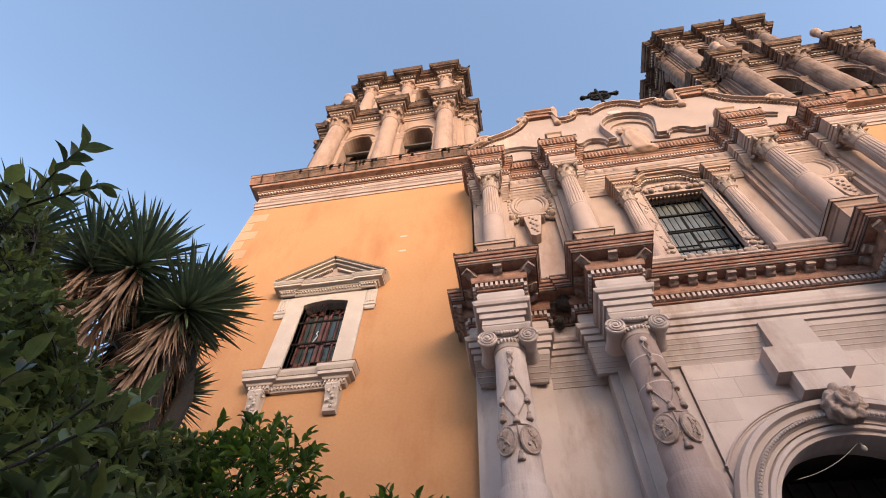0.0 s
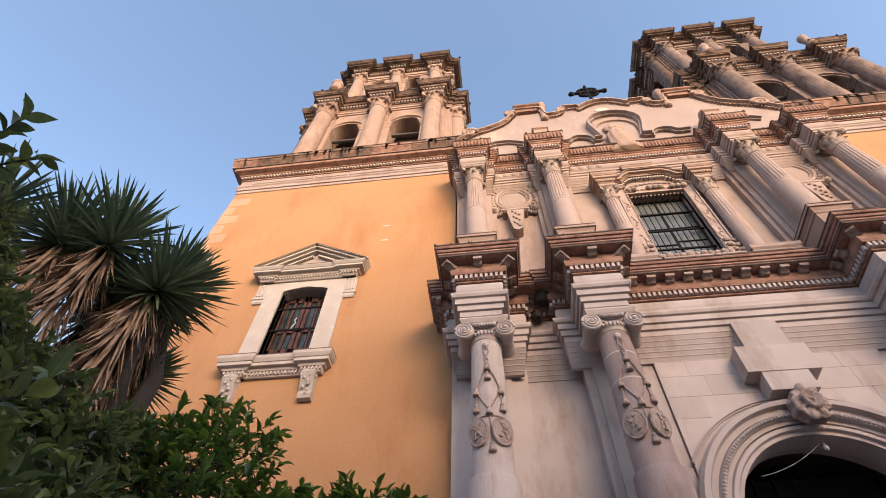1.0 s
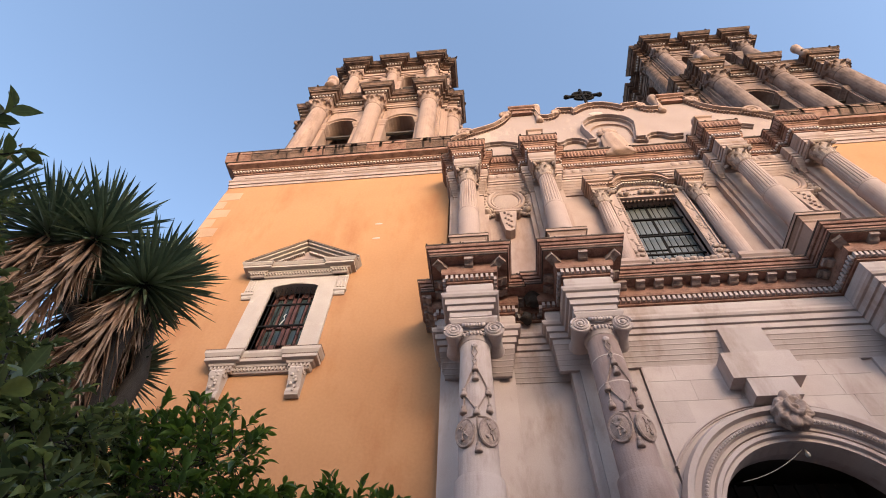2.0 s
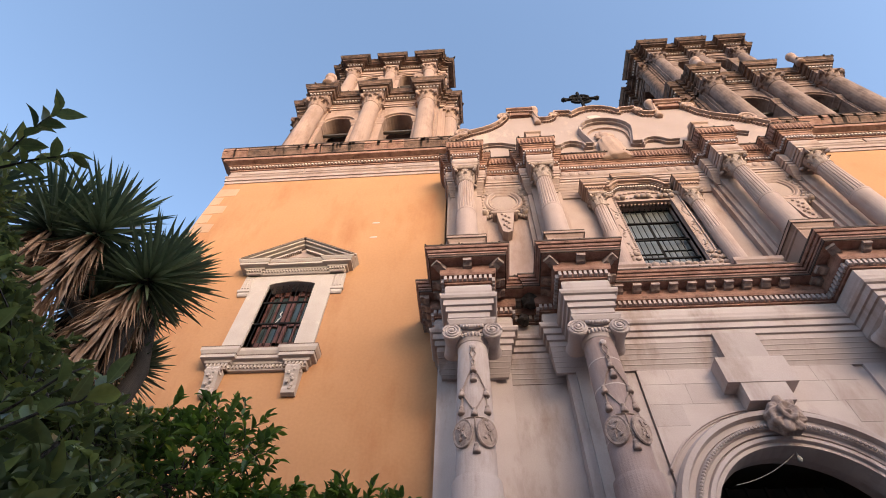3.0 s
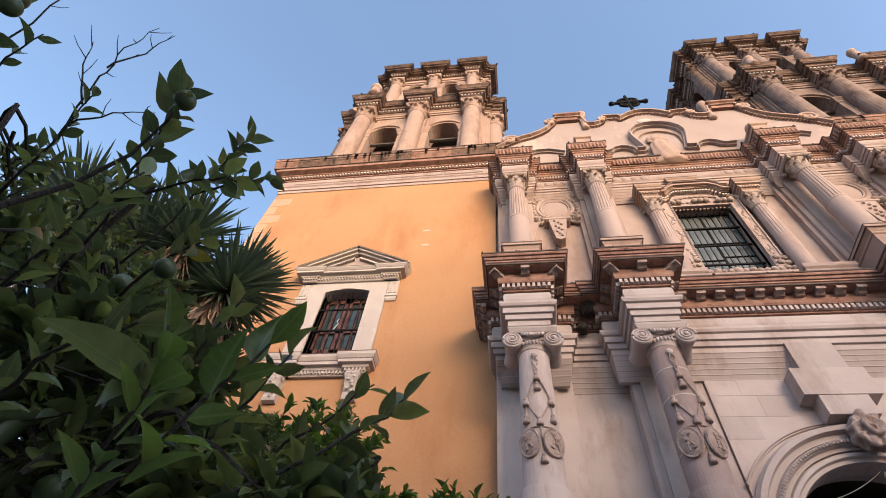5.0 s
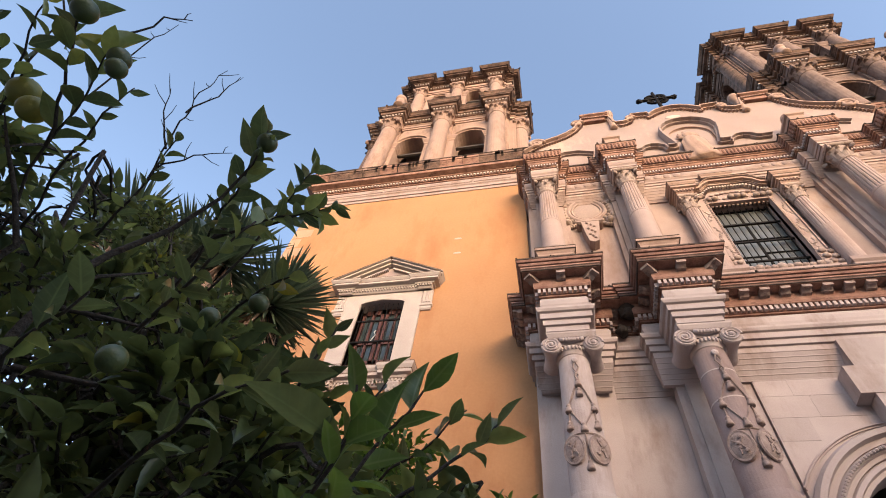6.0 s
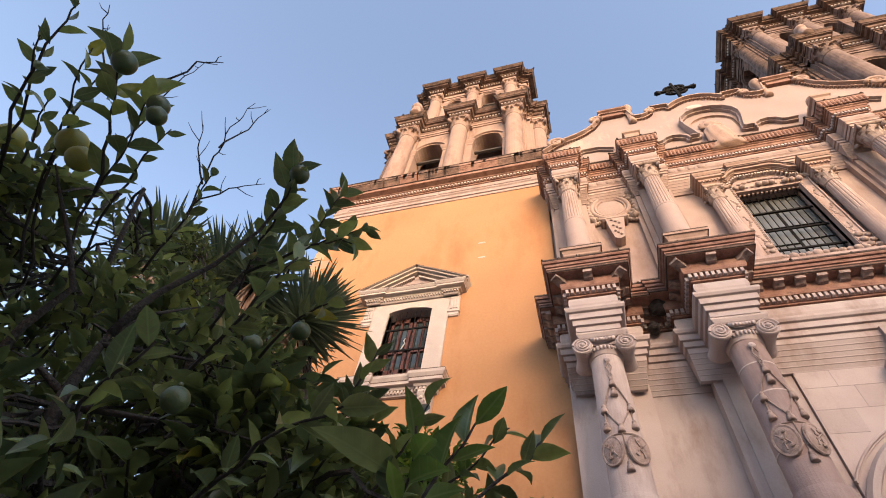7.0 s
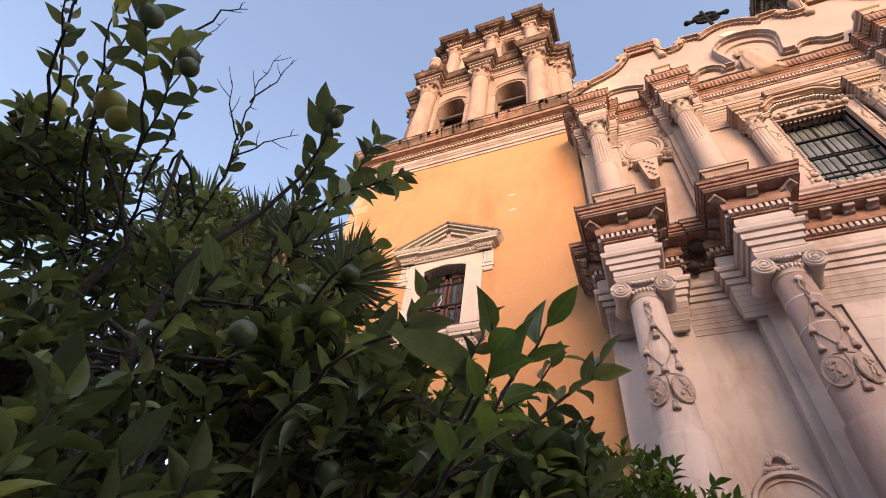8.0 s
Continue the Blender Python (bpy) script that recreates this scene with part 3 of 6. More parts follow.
def lower_column(c, stone):
    col = new("column")
    col.parent = portal
    col.location = (c + 0.05 - AXIS, -1.064, 0.094)
    col.scale = (0.941, 0.941, 0.941)
    tagged(col, "smooth stone column with volute capital and carved ropes")
    bm = bmesh.new()
    revolve(bm, [(0.43, 1.4), (0.43, 6.34), (0.425, 6.41), (0.36, 6.43), (0.355, 7.5), (0.335, 8.6), (0.318, 9.4), (0.318, 9.46)], 0, 0, 40)
    part("shaft", bm, stone, col, smooth=False)
    bm = bmesh.new()
    revolve(bm, [(0.318, 9.44), (0.34, 9.46), (0.335, 9.5), (0.37, 9.54), (0.38, 9.6), (0.36, 9.68)], 0, 0, 32)
    for k in range(9):
        a = radians(-90 - 44 + 11 * k)
        lump(bm, 0.385 * math.cos(a), 0.385 * math.sin(a), 9.59, 0.04, (0.8, 0.8, 1.5), 7)
    part("echinus", bm, STONE, col, smooth=True)
    bm = bmesh.new()
    moulding(bm, -0.46, 0.46, -0.42, 0.5, [(0, 9.82), (0.02, 9.84), (0.06, 9.92), (0.06, 9.98)])
    box(bm, -0.4, 0.4, -0.36, 0.5, 9.66, 9.83)
    part("abacus", bm, STONE, col)
    for h in (-1, 1):
        bm = bmesh.new()
        prof = [(0.2, 0), (0.215, 0.03), (0.20, 0.08), (0.17, 0.2), (0.155, 0.36), (0.17, 0.52), (0.21, 0.7)]
        revolve(bm, prof, 0, 0, 28)
        bm.transform(pose(h * 0.43, -0.40, 9.66, -90, 0, 0))
        spiral(bm, h * 0.43, -0.41, 9.66, 0.19, h)
        lump(bm, h * 0.43, -0.425, 9.66, 0.055, (1, 0.8, 1), 12)
        part("volute", bm, STONE, col, "spiral scroll of the capital")
    bm = bmesh.new()
    tube(bm, [(-0.24, -0.40, 9.80), (-0.1, -0.43, 9.75), (0, -0.44, 9.74), (0.1, -0.43, 9.75), (0.24, -0.40, 9.80)], 0.045, 8)
    for k in range(7):
        lump(bm, -0.18 + 0.06 * k, -0.46, 9.745, 0.032, (0.8, 1, 1.4), 6)
    part("scroll_band", bm, STONE, col, smooth=True)
    bm = bmesh.new()
    box(bm, -0.62, 0.62, -0.62, 0.9, -0.15, 1.15)
    moulding(bm, -0.6, 0.6, -0.6, 0.9, [(0, -0.15), (0.08, -0.15), (0.08, 0.25), (0, 0.32)])
    moulding(bm, -0.6, 0.6, -0.6, 0.6, [(0.02, 1.0), (0.1, 1.08), (0.1, 1.18)])
    revolve(bm, [(0.55, 1.18), (0.57, 1.25), (0.5, 1.33), (0.46, 1.36), (0.46, 1.42)], 0, 0, 32)
    part("pedestal", bm, STONE, col)
    return col


for n, c in enumerate(COLS):
    col = lower_column(c, ROSESTONE if n in (1, 2) else STONE)
    relief_on_column(col, 0, 0, 0.345, 1 if n % 2 else -1, CARVED)
    for z, r in ((8.86, 0.332), (8.2, 0.343), (7.1, 0.361)) if n == 1 else ():
        bm = bmesh.new()
        revolve(bm, [(r - 0.01, z - 0.016), (r + 0.004, z - 0.014), (r + 0.004, z + 0.014), (r - 0.01, z + 0.016)], 0, 0, 36)
        part("mortar_joint", bm, MORTAR, col, "pale repaired mortar joint")


# ---------------------------------------------------------------- upper columns
def leafy_capital(bm, r, z0, z1, half, seg=16):
    """A bell with two rows of curled leaves, corner scrolls and a concave abacus."""
    h = z1 - z0
    revolve(bm, [(r, z0), (r * 1.08, z0 + 0.04 * h), (r * 1.0, z0 + 0.08 * h), (r * 1.05, z0 + 0.5 * h), (r * 1.3, z0 + 0.86 * h), (r * 1.2, z0 + 0.88 * h)], 0, 0, 20)
    for row, (zb, zt, n) in enumerate(((0.08, 0.46, 8), (0.3, 0.72, 8))):
        for k in range(n):
            a = 2 * math.pi * (k + 0.5 * row) / n
            m = pose(0, 0, 0, 0, 0, math.degrees(a))
            rr = r * (1.04 + 0.07 * row)
            zs, ze = z0 + zb * h, z0 + zt * h
            w = r * 0.34
            grid = []
            for (dz, dr, ww) in ((0, 0, 0.8), (0.5, 0.03, 1.0), (0.85, 0.07, 0.8), (1.0, 0.16, 0.5), (0.9, 0.20, 0.25)):
                z, q = zs + dz * (ze - zs), rr + dr * (r / 0.36)
                grid.append([bm.verts.new(m @ Vector((q - 0.02 * abs(u), u * w * ww, z))) for u in (-1, 0, 1)])
            for g1, g2 in zip(grid, grid[1:]):
                for u in (0, 1):
                    bm.faces.new((g1[u], g1[u + 1], g2[u + 1], g2[u]))
    for k in range(4):
        a = math.pi / 4 + k * math.pi / 2
        bmesh.ops.create_uvsphere(bm, u_segments=8, v_segments=6, radius=1, matrix=Matrix.Translation((half * 1.2 * math.cos(a), half * 1.2 * math.sin(a), z0 + 0.78 * h)) @ pose(0, 0, 0, 0, 0, math.degrees(a)) @ Matrix.Diagonal((0.12 * r / 0.36, 0.07 * r / 0.36, 0.12 * r / 0.36, 1)))
    moulding(bm, -half, half, -half, half, [(-0.03, z0 + 0.87 * h), (0, z0 + 0.9 * h), (0.02, z0 + 0.95 * h), (0.02, z1)])


def upper_column(c, name="upper_column"):
    col = new(name)
    col.parent = portal
    col.location = (c - AXIS, 6.94 - WALL_Y, 0)
    tagged(col, "stone column fluted near its leafy capital")
    bm = bmesh.new()
    revolve(bm, [(0.31, 13.18), (0.308, 13.9), (0.297, 14.58), (0.306, 14.6), (0.306, 14.66), (0.29, 14.68)], 0, 0, 36)
    revolve(bm, [(0.286, 14.67), (0.242, 16.4)], 0, 0, 80, lambda z, a: 1 - 0.09 * max(0, math.sin(a * 20)) ** 0.7 if math.sin(a * 20) > 0 else 1)
    revolve(bm, [(0.245, 16.36), (0.27, 16.39), (0.245, 16.44)], 0, 0, 32)
    part("shaft", bm, UPPERSTONE, col)
    bm = bmesh.new()
    revolve(bm, [(0.40, 12.88), (0.43, 12.94), (0.40, 13.0), (0.345, 13.04), (0.37, 13.09), (0.37, 13.14), (0.308, 13.19)], 0, 0, 32)
    part("base", bm, UPPERSTONE, col)
    bm = bmesh.new()
    leafy_capital(bm, 0.242, 16.4, 17.115, 0.35)
    part("capital", bm, CARVED, col, "carved leafy capital")
    bm = bmesh.new()
    moulding(bm, -0.41, 0.41, -0.41, 0.7, [(0.06, 11.3), (0.06, 11.55), (0, 11.6), (0, 12.52)])
    moulding(bm, -0.41, 0.41, -0.41, 0.7, [(0, 12.51), (0.03, 12.54), (0.03, 12.6), (0.07, 12.68), (0.10, 12.71), (0.10, 12.82), (0.06, 12.83), (0.06, 12.88)])
    part("pedestal", bm, TOWERSTONE, col)
    bm = bmesh.new()
    moulding(bm, -0.41, 0.41, -0.41, 0.7, [(0.06, 12.698), (0.106, 12.698), (0.106, 12.72)])
    moulding(bm, -0.41, 0.41, -0.41, 0.7, [(0.08, 12.81), (0.108, 12.81), (0.108, 12.835)])
    part("drip_edge", bm, LICHEN_AND_LINES, col)
    return col


for c in UP:
    upper_column(c)


# ---------------------------------------------------------------- central window of the upper storey
def bars(name, parent, x0, x1, y, z0, z1, nx, nz, r, mat=None):
    for k in range(nx):
        bm = bmesh.new()
        x = x0 + (x1 - x0) * (k + 0.5) / nx
        tube(bm, [(x, y, z0), (x, y, z1)], r, 6)
        part("upright_bar", bm, mat or IRON, parent)
    for k in range(nz):
        bm = bmesh.new()
        z = z0 + (z1 - z0) * (k + 0.5) / nz
        box(bm, x0, x1, y - r * 1.9, y - r * 0.9, z - r * 1.3, z + r * 1.3)
        part("cross_bar", bm, mat or IRON, parent)


cw = new("portal_window")
cw.parent = portal
cw.location = (0.07, 0, 0)
tagged(cw, "grilled window with a richly carved stone surround")
X0, X1, Z0, Z1 = -0.85, 0.85, 12.8, 16.08        # portal's own places: x from the axis, y from the wall
bm = bmesh.new()
box(bm, X0 - 0.02, X1 + 0.02, 0.27, 0.31, Z0 - 0.02, Z1 + 0.02)
part("pane", bm, PALEGLASS, cw, "pale reflecting glass")
for x0, x1, z0, z1 in ((X0, X0 + 0.03, Z0, Z1), (X1 - 0.03, X1, Z0, Z1), (X0, X1, Z1 - 0.05, Z1), (X0, X1, Z0, Z0 + 0.05), (-0.022, 0.022, Z0, Z1), (X0, -0.022, 13.72, 13.75), (0.022, X1, 13.86, 13.89), (X0, X1, 14.52, 14.55), (X0, X1, 15.3, 15.33)):
    bm = bmesh.new()
    box(bm, x0, x1, 0.235, 0.274, z0, z1)
    part("glazing_bar", bm, IRON, cw)
bm = bmesh.new()
dentils(bm, X0, X1, 0.02, Z1 - 0.07, Z1, 0.05, 0.07, 0.06)
part("lintel_dentil_course", bm, UPPERSTONE, cw, kind="stuff")
bars("bar", cw, X0, X1, 0.17, Z0, Z1, 10, 0, 0.015)
for z in (13.35, 14.25, 15.15):
    bm = bmesh.new()
    box(bm, X0, X1, 0.115, 0.155, z, z + 0.06)
    part("cross_bar", bm, IRON, cw)
# carved frame
bm = bmesh.new()
for x0, x1, z0, z1 in ((X0 - 0.3, X0, Z0 - 0.3, Z1 + 0.3), (X1, X1 + 0.3, Z0 - 0.3, Z1 + 0.3), (X0, X1, Z1, Z1 + 0.3), (X0, X1, Z0 - 0.3, Z0)):
    box(bm, x0, x1, -0.14, 0.1, z0, z1)
for side in (-1, 1):
    for e0, e1, proud in ((0.0, 0.02, 0.17), (0.27, 0.315, 0.18)):
        box(bm, min(side * (X1 + e0), side * (X1 + e1)), max(side * (X1 + e0), side * (X1 + e1)), -proud, -0.13, Z0 + 0.5, Z1 + 0.3)
    box(bm, min(side * (X1 + 0.02), side * (X1 + 0.46)), max(side * (X1 + 0.02), side * (X1 + 0.46)), -0.155, 0.02, Z0 - 0.3, Z0 + 0.5)
part("frame", bm, UPPERSTONE, cw)
bm = bmesh.new()
rng = random.Random(4)
z = Z0 - 0.2
while z < Z1 + 0.3:
    for side in (-1, 1):
        lump(bm, side * (X1 + 0.04), -0.145, z, 0.03, (1, 0.7, 1.2), 6)
    z += 0.1
for side in (-1, 1):
    # leafy scrolls in three loose groups up each jamb
    for mid in (13.5, 14.45, 15.4):
        for k in range(9):
            a = k * 0.75
            lump(bm, side * (X1 + 0.17 + 0.05 * math.cos(a)) + rng.uniform(-0.02, 0.02), -0.14, mid + 0.075 * (k - 4), rng.uniform(0.03, 0.055), (rng.uniform(0.8, 1.4), 0.5, rng.uniform(0.8, 1.6)), 7)
    # round bosses on the ears at the foot and head
    for dx, dz in ((0.12, 0.42), (0.3, 0.36), (0.14, 0.2), (0.32, 0.14), (0.18, -0.02), (0.36, -0.08)):
        lump(bm, side * (X1 + dx), -0.18, Z0 + dz, rng.uniform(0.075, 0.095), (1.1, 0.7, 0.9), 8)
x = X0
while x < X1:
    lump(bm, x, -0.16, Z1 + 0.16 + 0.05 * math.cos(x * 4) + rng.uniform(-0.03, 0.03), rng.uniform(0.025, 0.05), (rng.uniform(0.8, 1.4), 0.6, rng.uniform(0.6, 1.2)), 7)
    lump(bm, x + 0.06, -0.15, Z0 - 0.14, 0.07, (1.2, 0.7, rng.uniform(0.7, 1.2)), 7)
    x += 0.13
for x, dz in ((-0.78, 0.16), (-0.6, 0.15), (-0.14, 0.2), (0.04, 0.2), (0.2, 0.19), (0.55, 0.15), (0.72, 0.16), (0.9, 0.15)):
    lump(bm, x, -0.2, Z1 + dz, rng.uniform(0.085, 0.105), (1, 0.9, 1), 8)
for k in range(11):
    lump(bm, X0 + (X1 - X0) * k / 10, -0.22, Z0 - 0.18, rng.uniform(0.07, 0.12), (1.1, 0.9, rng.uniform(0.8, 1.2)), 8)
for s in (-1, 1):
    for k in range(10):
        lump(bm, s * (X1 + 0.05 + 0.045 * k), -0.18, Z1 + 0.42 - 0.02 * k, 0.09, (rng.uniform(0.7, 1.2), 0.7, rng.uniform(0.7, 1.3)), 7)
part("carving", bm, CARVED, cw, smooth=True, kind="stuff")
bm = bmesh.new()
prism(bm, [(-0.85, Z1 + 0.3), (0.85, Z1 + 0.3), (0.7, Z1 + 0.62), (0.35, Z1 + 0.78), (0, Z1 + 0.84), (-0.35, Z1 + 0.78), (-0.7, Z1 + 0.62)], -0.12, 0.05)
for k in range(9):
    lump(bm, -0.6 + 0.15 * k, -0.15, Z1 + 0.44 + 0.1 * math.sin(math.pi * k / 8), 0.065, (1.3, 0.5, 0.8), 7)
part("crest", bm, UPPERSTONE, cw)
bm = bmesh.new()
box(bm, -1.3, 1.3, -0.3, 0.05, Z0 - 0.48, Z0 - 0.3)
moulding(bm, -1.25, 1.25, -0.28, 0.0, [(0, Z0 - 0.6), (0.05, Z0 - 0.56), (0.05, Z0 - 0.48)])
part("sill", bm, UPPERSTONE, cw)
for s in (-1, 1):
    sc = new("window_column")
    sc.parent = portal
    sc.location = (0.07 + s * 1.45, -0.26, 0)
    bm = bmesh.new()
    revolve(bm, [(0.25, 12.3), (0.27, 12.36), (0.22, 12.42), (0.22, 14.0)], 0, 0, 24)
    revolve(bm, [(0.215, 14.0), (0.19, 15.5)], 0, 0, 60, lambda z, a: 1 - 0.08 * max(0, math.sin(a * 15)))
    part("shaft", bm, UPPERSTONE, sc)
    bm = bmesh.new()
    leafy_capital(bm, 0.2, 15.48, 16.12, 0.26)
    part("capital", bm, CARVED, sc)
    bm = bmesh.new()
    moulding(bm, -0.24, 0.24, -0.2, 0.3, [(0, 16.12), (0, 16.3), (0.03, 16.34), (0.03, 16.42), (0.07, 16.44), (0.07, 16.5), (0.13, 16.52), (0.13, 16.64), (0.17, 16.72), (0.18, 16.82)])
    dentils(bm, -0.28, 0.28, -0.24, 16.35, 16.42, 0.045, 0.04, 0.04)
    part("entablature_block", bm, TOWERSTONE, sc)
    bm = bmesh.new()
    moulding(bm, -0.24, 0.24, -0.2, 0.3, [(0.1, 16.625), (0.138, 16.625), (0.138, 16.65)])
    moulding(bm, -0.24, 0.24, -0.2, 0.3, [(0.14, 16.80), (0.19, 16.80), (0.19, 16.827)])
    part("drip_edge", bm, LICHEN_AND_LINES, sc)
    bm = bmesh.new()
    box(bm, -0.34 if s > 0 else -0.8, 0.8 if s > 0 else 0.34, -0.28, 0.28, 11.3, 12.3)
    moulding(bm, -0.3 if s > 0 else -0.76, 0.76 if s > 0 else 0.3, -0.26, 0.27, [(0.02, 12.18), (0.07, 12.24), (0.07, 12.36), (0.03, 12.4)])
    part("plinth", bm, UPPERSTONE, sc)
# pediment above the window, stepped up in the middle
PEDIMENT = ((-1.05, 16.55), (-0.82, 16.58), (-0.66, 16.8), (-0.5, 16.92), (0.5, 16.92), (0.66, 16.8), (0.82, 16.58), (1.05, 16.55))
bm = bmesh.new()
for rise, d0, d1, inner, outer in ((0, 0.22, 0.42, 0.02, 0.2), (0.03, 0.30, 0.34, 0.02, 0.06), (0.20, 0.40, 0.45, 0.02, 0.07)):
    band(bm, [(x, z + rise) for x, z in PEDIMENT], d0, d1, inner, outer)
moulding(bm, -0.52, 0.12, -0.3, 0.0, [(0, 16.9), (0, 17.0), (0.03, 17.02), (0.03, 17.1), (0.08, 17.12), (0.08, 17.18), (0.14, 17.2), (0.14, 17.27), (0.18, 17.33), (0.18, 17.38)])
pm = part("pediment", bm, TOWERSTONE, portal)
bm = bmesh.new()
band(bm, [(x, z + 0.27) for x, z in PEDIMENT], 0.46, 0.462, 0.02, 0.022)
moulding(bm, -0.52, 0.12, -0.3, 0.0, [(0.14, 17.365), (0.187, 17.365), (0.187, 17.387)])
part("drip_edge", bm, LICHEN_AND_LINES, portal)
bm = bmesh.new()
for (xa, za), (xb, zb) in zip(PEDIMENT, PEDIMENT[1:]):
    n = max(1, round((xb - xa) / 0.085))
    for k in range(n):
        x, z = xa + (xb - xa) * (k + 0.5) / n, za + (zb - za) * (k + 0.5) / n - 0.11
        box(bm, x - 0.025, x + 0.025, -0.26, -0.1, z, z + 0.08)
part("pediment_dentil_course", bm, WHITESTONE, portal, kind="stuff")

# oval medallions between the upper columns
for s in (-1, 1):
    md = new("medallion")
    md.parent = portal
    md.location = (s * 4.3, -0.08, 16.4)
    md.scale = (1.12, 1.7, 1.12)
    tagged(md, "oval stone medallion on a carved bracket")
    bm = bmesh.new()
    tube(bm, [(0.5 * math.cos(2 * math.pi * k / 40), 0, 0.56 * math.sin(2 * math.pi * k / 40)) for k in range(41)], 0.075, 8, False)
    tube(bm, [(0.40 * math.cos(2 * math.pi * k / 40), -0.02, 0.46 * math.sin(2 * math.pi * k / 40)) for k in range(41)], 0.035, 6, False)
    part("rim", bm, UPPERSTONE, md, smooth=True)
    bm = bmesh.new()
    bmesh.ops.create_uvsphere(bm, u_segments=28, v_segments=8, radius=1, matrix=Matrix.Diagonal((0.41, 0.05, 0.47, 1)))
    part("plate", bm, PLASTER, md, "plain pale oval plate", smooth=True)
    bm = bmesh.new()
    for k in range(26):
        a = 2 * math.pi * k / 26
        lump(bm, 0.62 * math.cos(a), -0.02, 0.68 * math.sin(a), 0.07, (1.2, 0.9, 1), 6)
    for q in (-1, 1):
        for k in range(5):
            lump(bm, q * (0.3 + 0.07 * k), 0, -0.62 - 0.03 * k, 0.07, (1, 0.7, 1), 6)
    for q in (-1, 1):
        for h in (-1, 1):
            lump(bm, q * 0.56, -0.03, h * 0.6, 0.13, (1, 0.8, 1), 8)
            lump(bm, q * 0.66, -0.03, h * 0.36, 0.085, (0.8, 0.8, 1.3), 7)
        lump(bm, q * 0.16, -0.03, 0.77, 0.1, (1.4, 0.8, 0.8), 7)
    part("carved_edge", bm, CARVED, md, smooth=True, kind="stuff")
    bm = bmesh.new()
    moulding(bm, -0.3, 0.3, -0.1, 0.06, [(0, -0.86), (0.05, -0.82), (0.05, -0.76), (0, -0.72)])
    prism(bm, [(-0.24, -0.8), (0.24, -0.8), (0.19, -1.3), (0.12, -1.75), (0, -1.82), (-0.12, -1.75), (-0.19, -1.3)], -0.14, 0.06)
    for k in range(9):
        lump(bm, 0.09 * ((k % 3) - 1) * (1 - k * 0.05), -0.15, -0.92 - 0.1 * (k // 1) * 0.9, 0.045, (1, 0.6, 1), 6)
    part("bracket", bm, UPPERSTONE, md)


# ---------------------------------------------------------------- great arch of the doorway
for r0, w, din, dout in ((0.0, 0.19, 0.04, 0.10), (0.19, 0.19, 0.10, 0.16), (0.38, 0.27, 0.14, 0.24)):
    bm = bmesh.new()
    r0 += ARCH_R
    line = [(ARCH_X - r0, 0.0)] + arch_line(ARCH_X, ARCH_Z, r0, 36) + [(ARCH_X + r0, 0.0)]
    band(bm, line, din, dout, MID_Y + 0.01, w)
    pp("archivolt", bm, STONE)
bm = bmesh.new()
for k in range(90):
    a = math.pi * (k + 0.5) / 90
    lump(bm, ARCH_X + 1.92 * math.cos(a), MID_Y - 0.19, ARCH_Z + 1.92 * math.sin(a), 0.034, (1, 1, 1), 6)
pp("bead_course", bm, STONE, kind="stuff")
bm = bmesh.new()
band(bm, arch_line(ARCH_X, ARCH_Z, 2.34, 30, radians(30), radians(150)), 0.04, 0.07, MID_Y + 0.01, 0.07)
pp("hood_mould", bm, STONE)
# carved keystone
KEY_X, KEY_Z = 5.94, 7.55
bm = bmesh.new()
bmesh.ops.create_icosphere(bm, subdivisions=5, radius=1, matrix=pose(KEY_X, 7.08, KEY_Z) @ Matrix.Diagonal((0.28, 0.22, 0.33, 1)))
for v in bm.verts:
    d = v.co - Vector((KEY_X, 7.08, KEY_Z))
    a = math.atan2(d.z, d.x)
    edge = math.hypot(d.x / 0.28, d.z / 0.33)
    v.co += d * (0.24 * noise.noise(d * 7) + 0.08 * math.sin(9 * a) * edge ** 2 + 0.12 * math.cos(edge * 14)) + Vector((0, -0.03 * noise.noise(d * 24), 0))
pp("keystone", bm, CARVED, None, "swollen carved scroll keystone", smooth=True)
# stepped plain tablet above the arch
for x0, x1, z0, z1, y in ((-0.46, 0.40, 8.95, 9.64, 7.06), (-0.67, 0.63, 8.32, 8.95, 7.045), (-0.44, 0.38, 7.90, 8.32, 7.06)):
    bm = bmesh.new()
    box(bm, KEY_X + x0, KEY_X + x1, y, MID_Y + 0.02, z0, z1)
    pp("tablet_block", bm, STONE, None, "plain uncarved stepped block")

# ashlar courses of the middle bay, each block a little proud of its joints
rng = random.Random(2)
for row in range(7):
    z0 = 6.2 + row * 0.48
    x = 3.82 - (0.5 if row % 2 else 0.0)
    while x < 7.9:
        w = rng.uniform(0.8, 1.1)
        a, b = max(x, 3.82), min(x + w, 8.0)
        x += w
        if b - a < 0.2:
            continue
        near = min(abs(a - ARCH_X), abs(b - ARCH_X)) if (a - ARCH_X) * (b - ARCH_X) > 0 else 0
        if math.hypot(near, max(0, z0 - ARCH_Z)) < 2.3:
            continue
        bm = bmesh.new()
        box(bm, a + 0.003, b - 0.003, MID_Y - 0.006, MID_Y + 0.01, z0 + 0.003, min(z0 + 0.477, 9.3))
        pp("ashlar_block", bm, STONE)
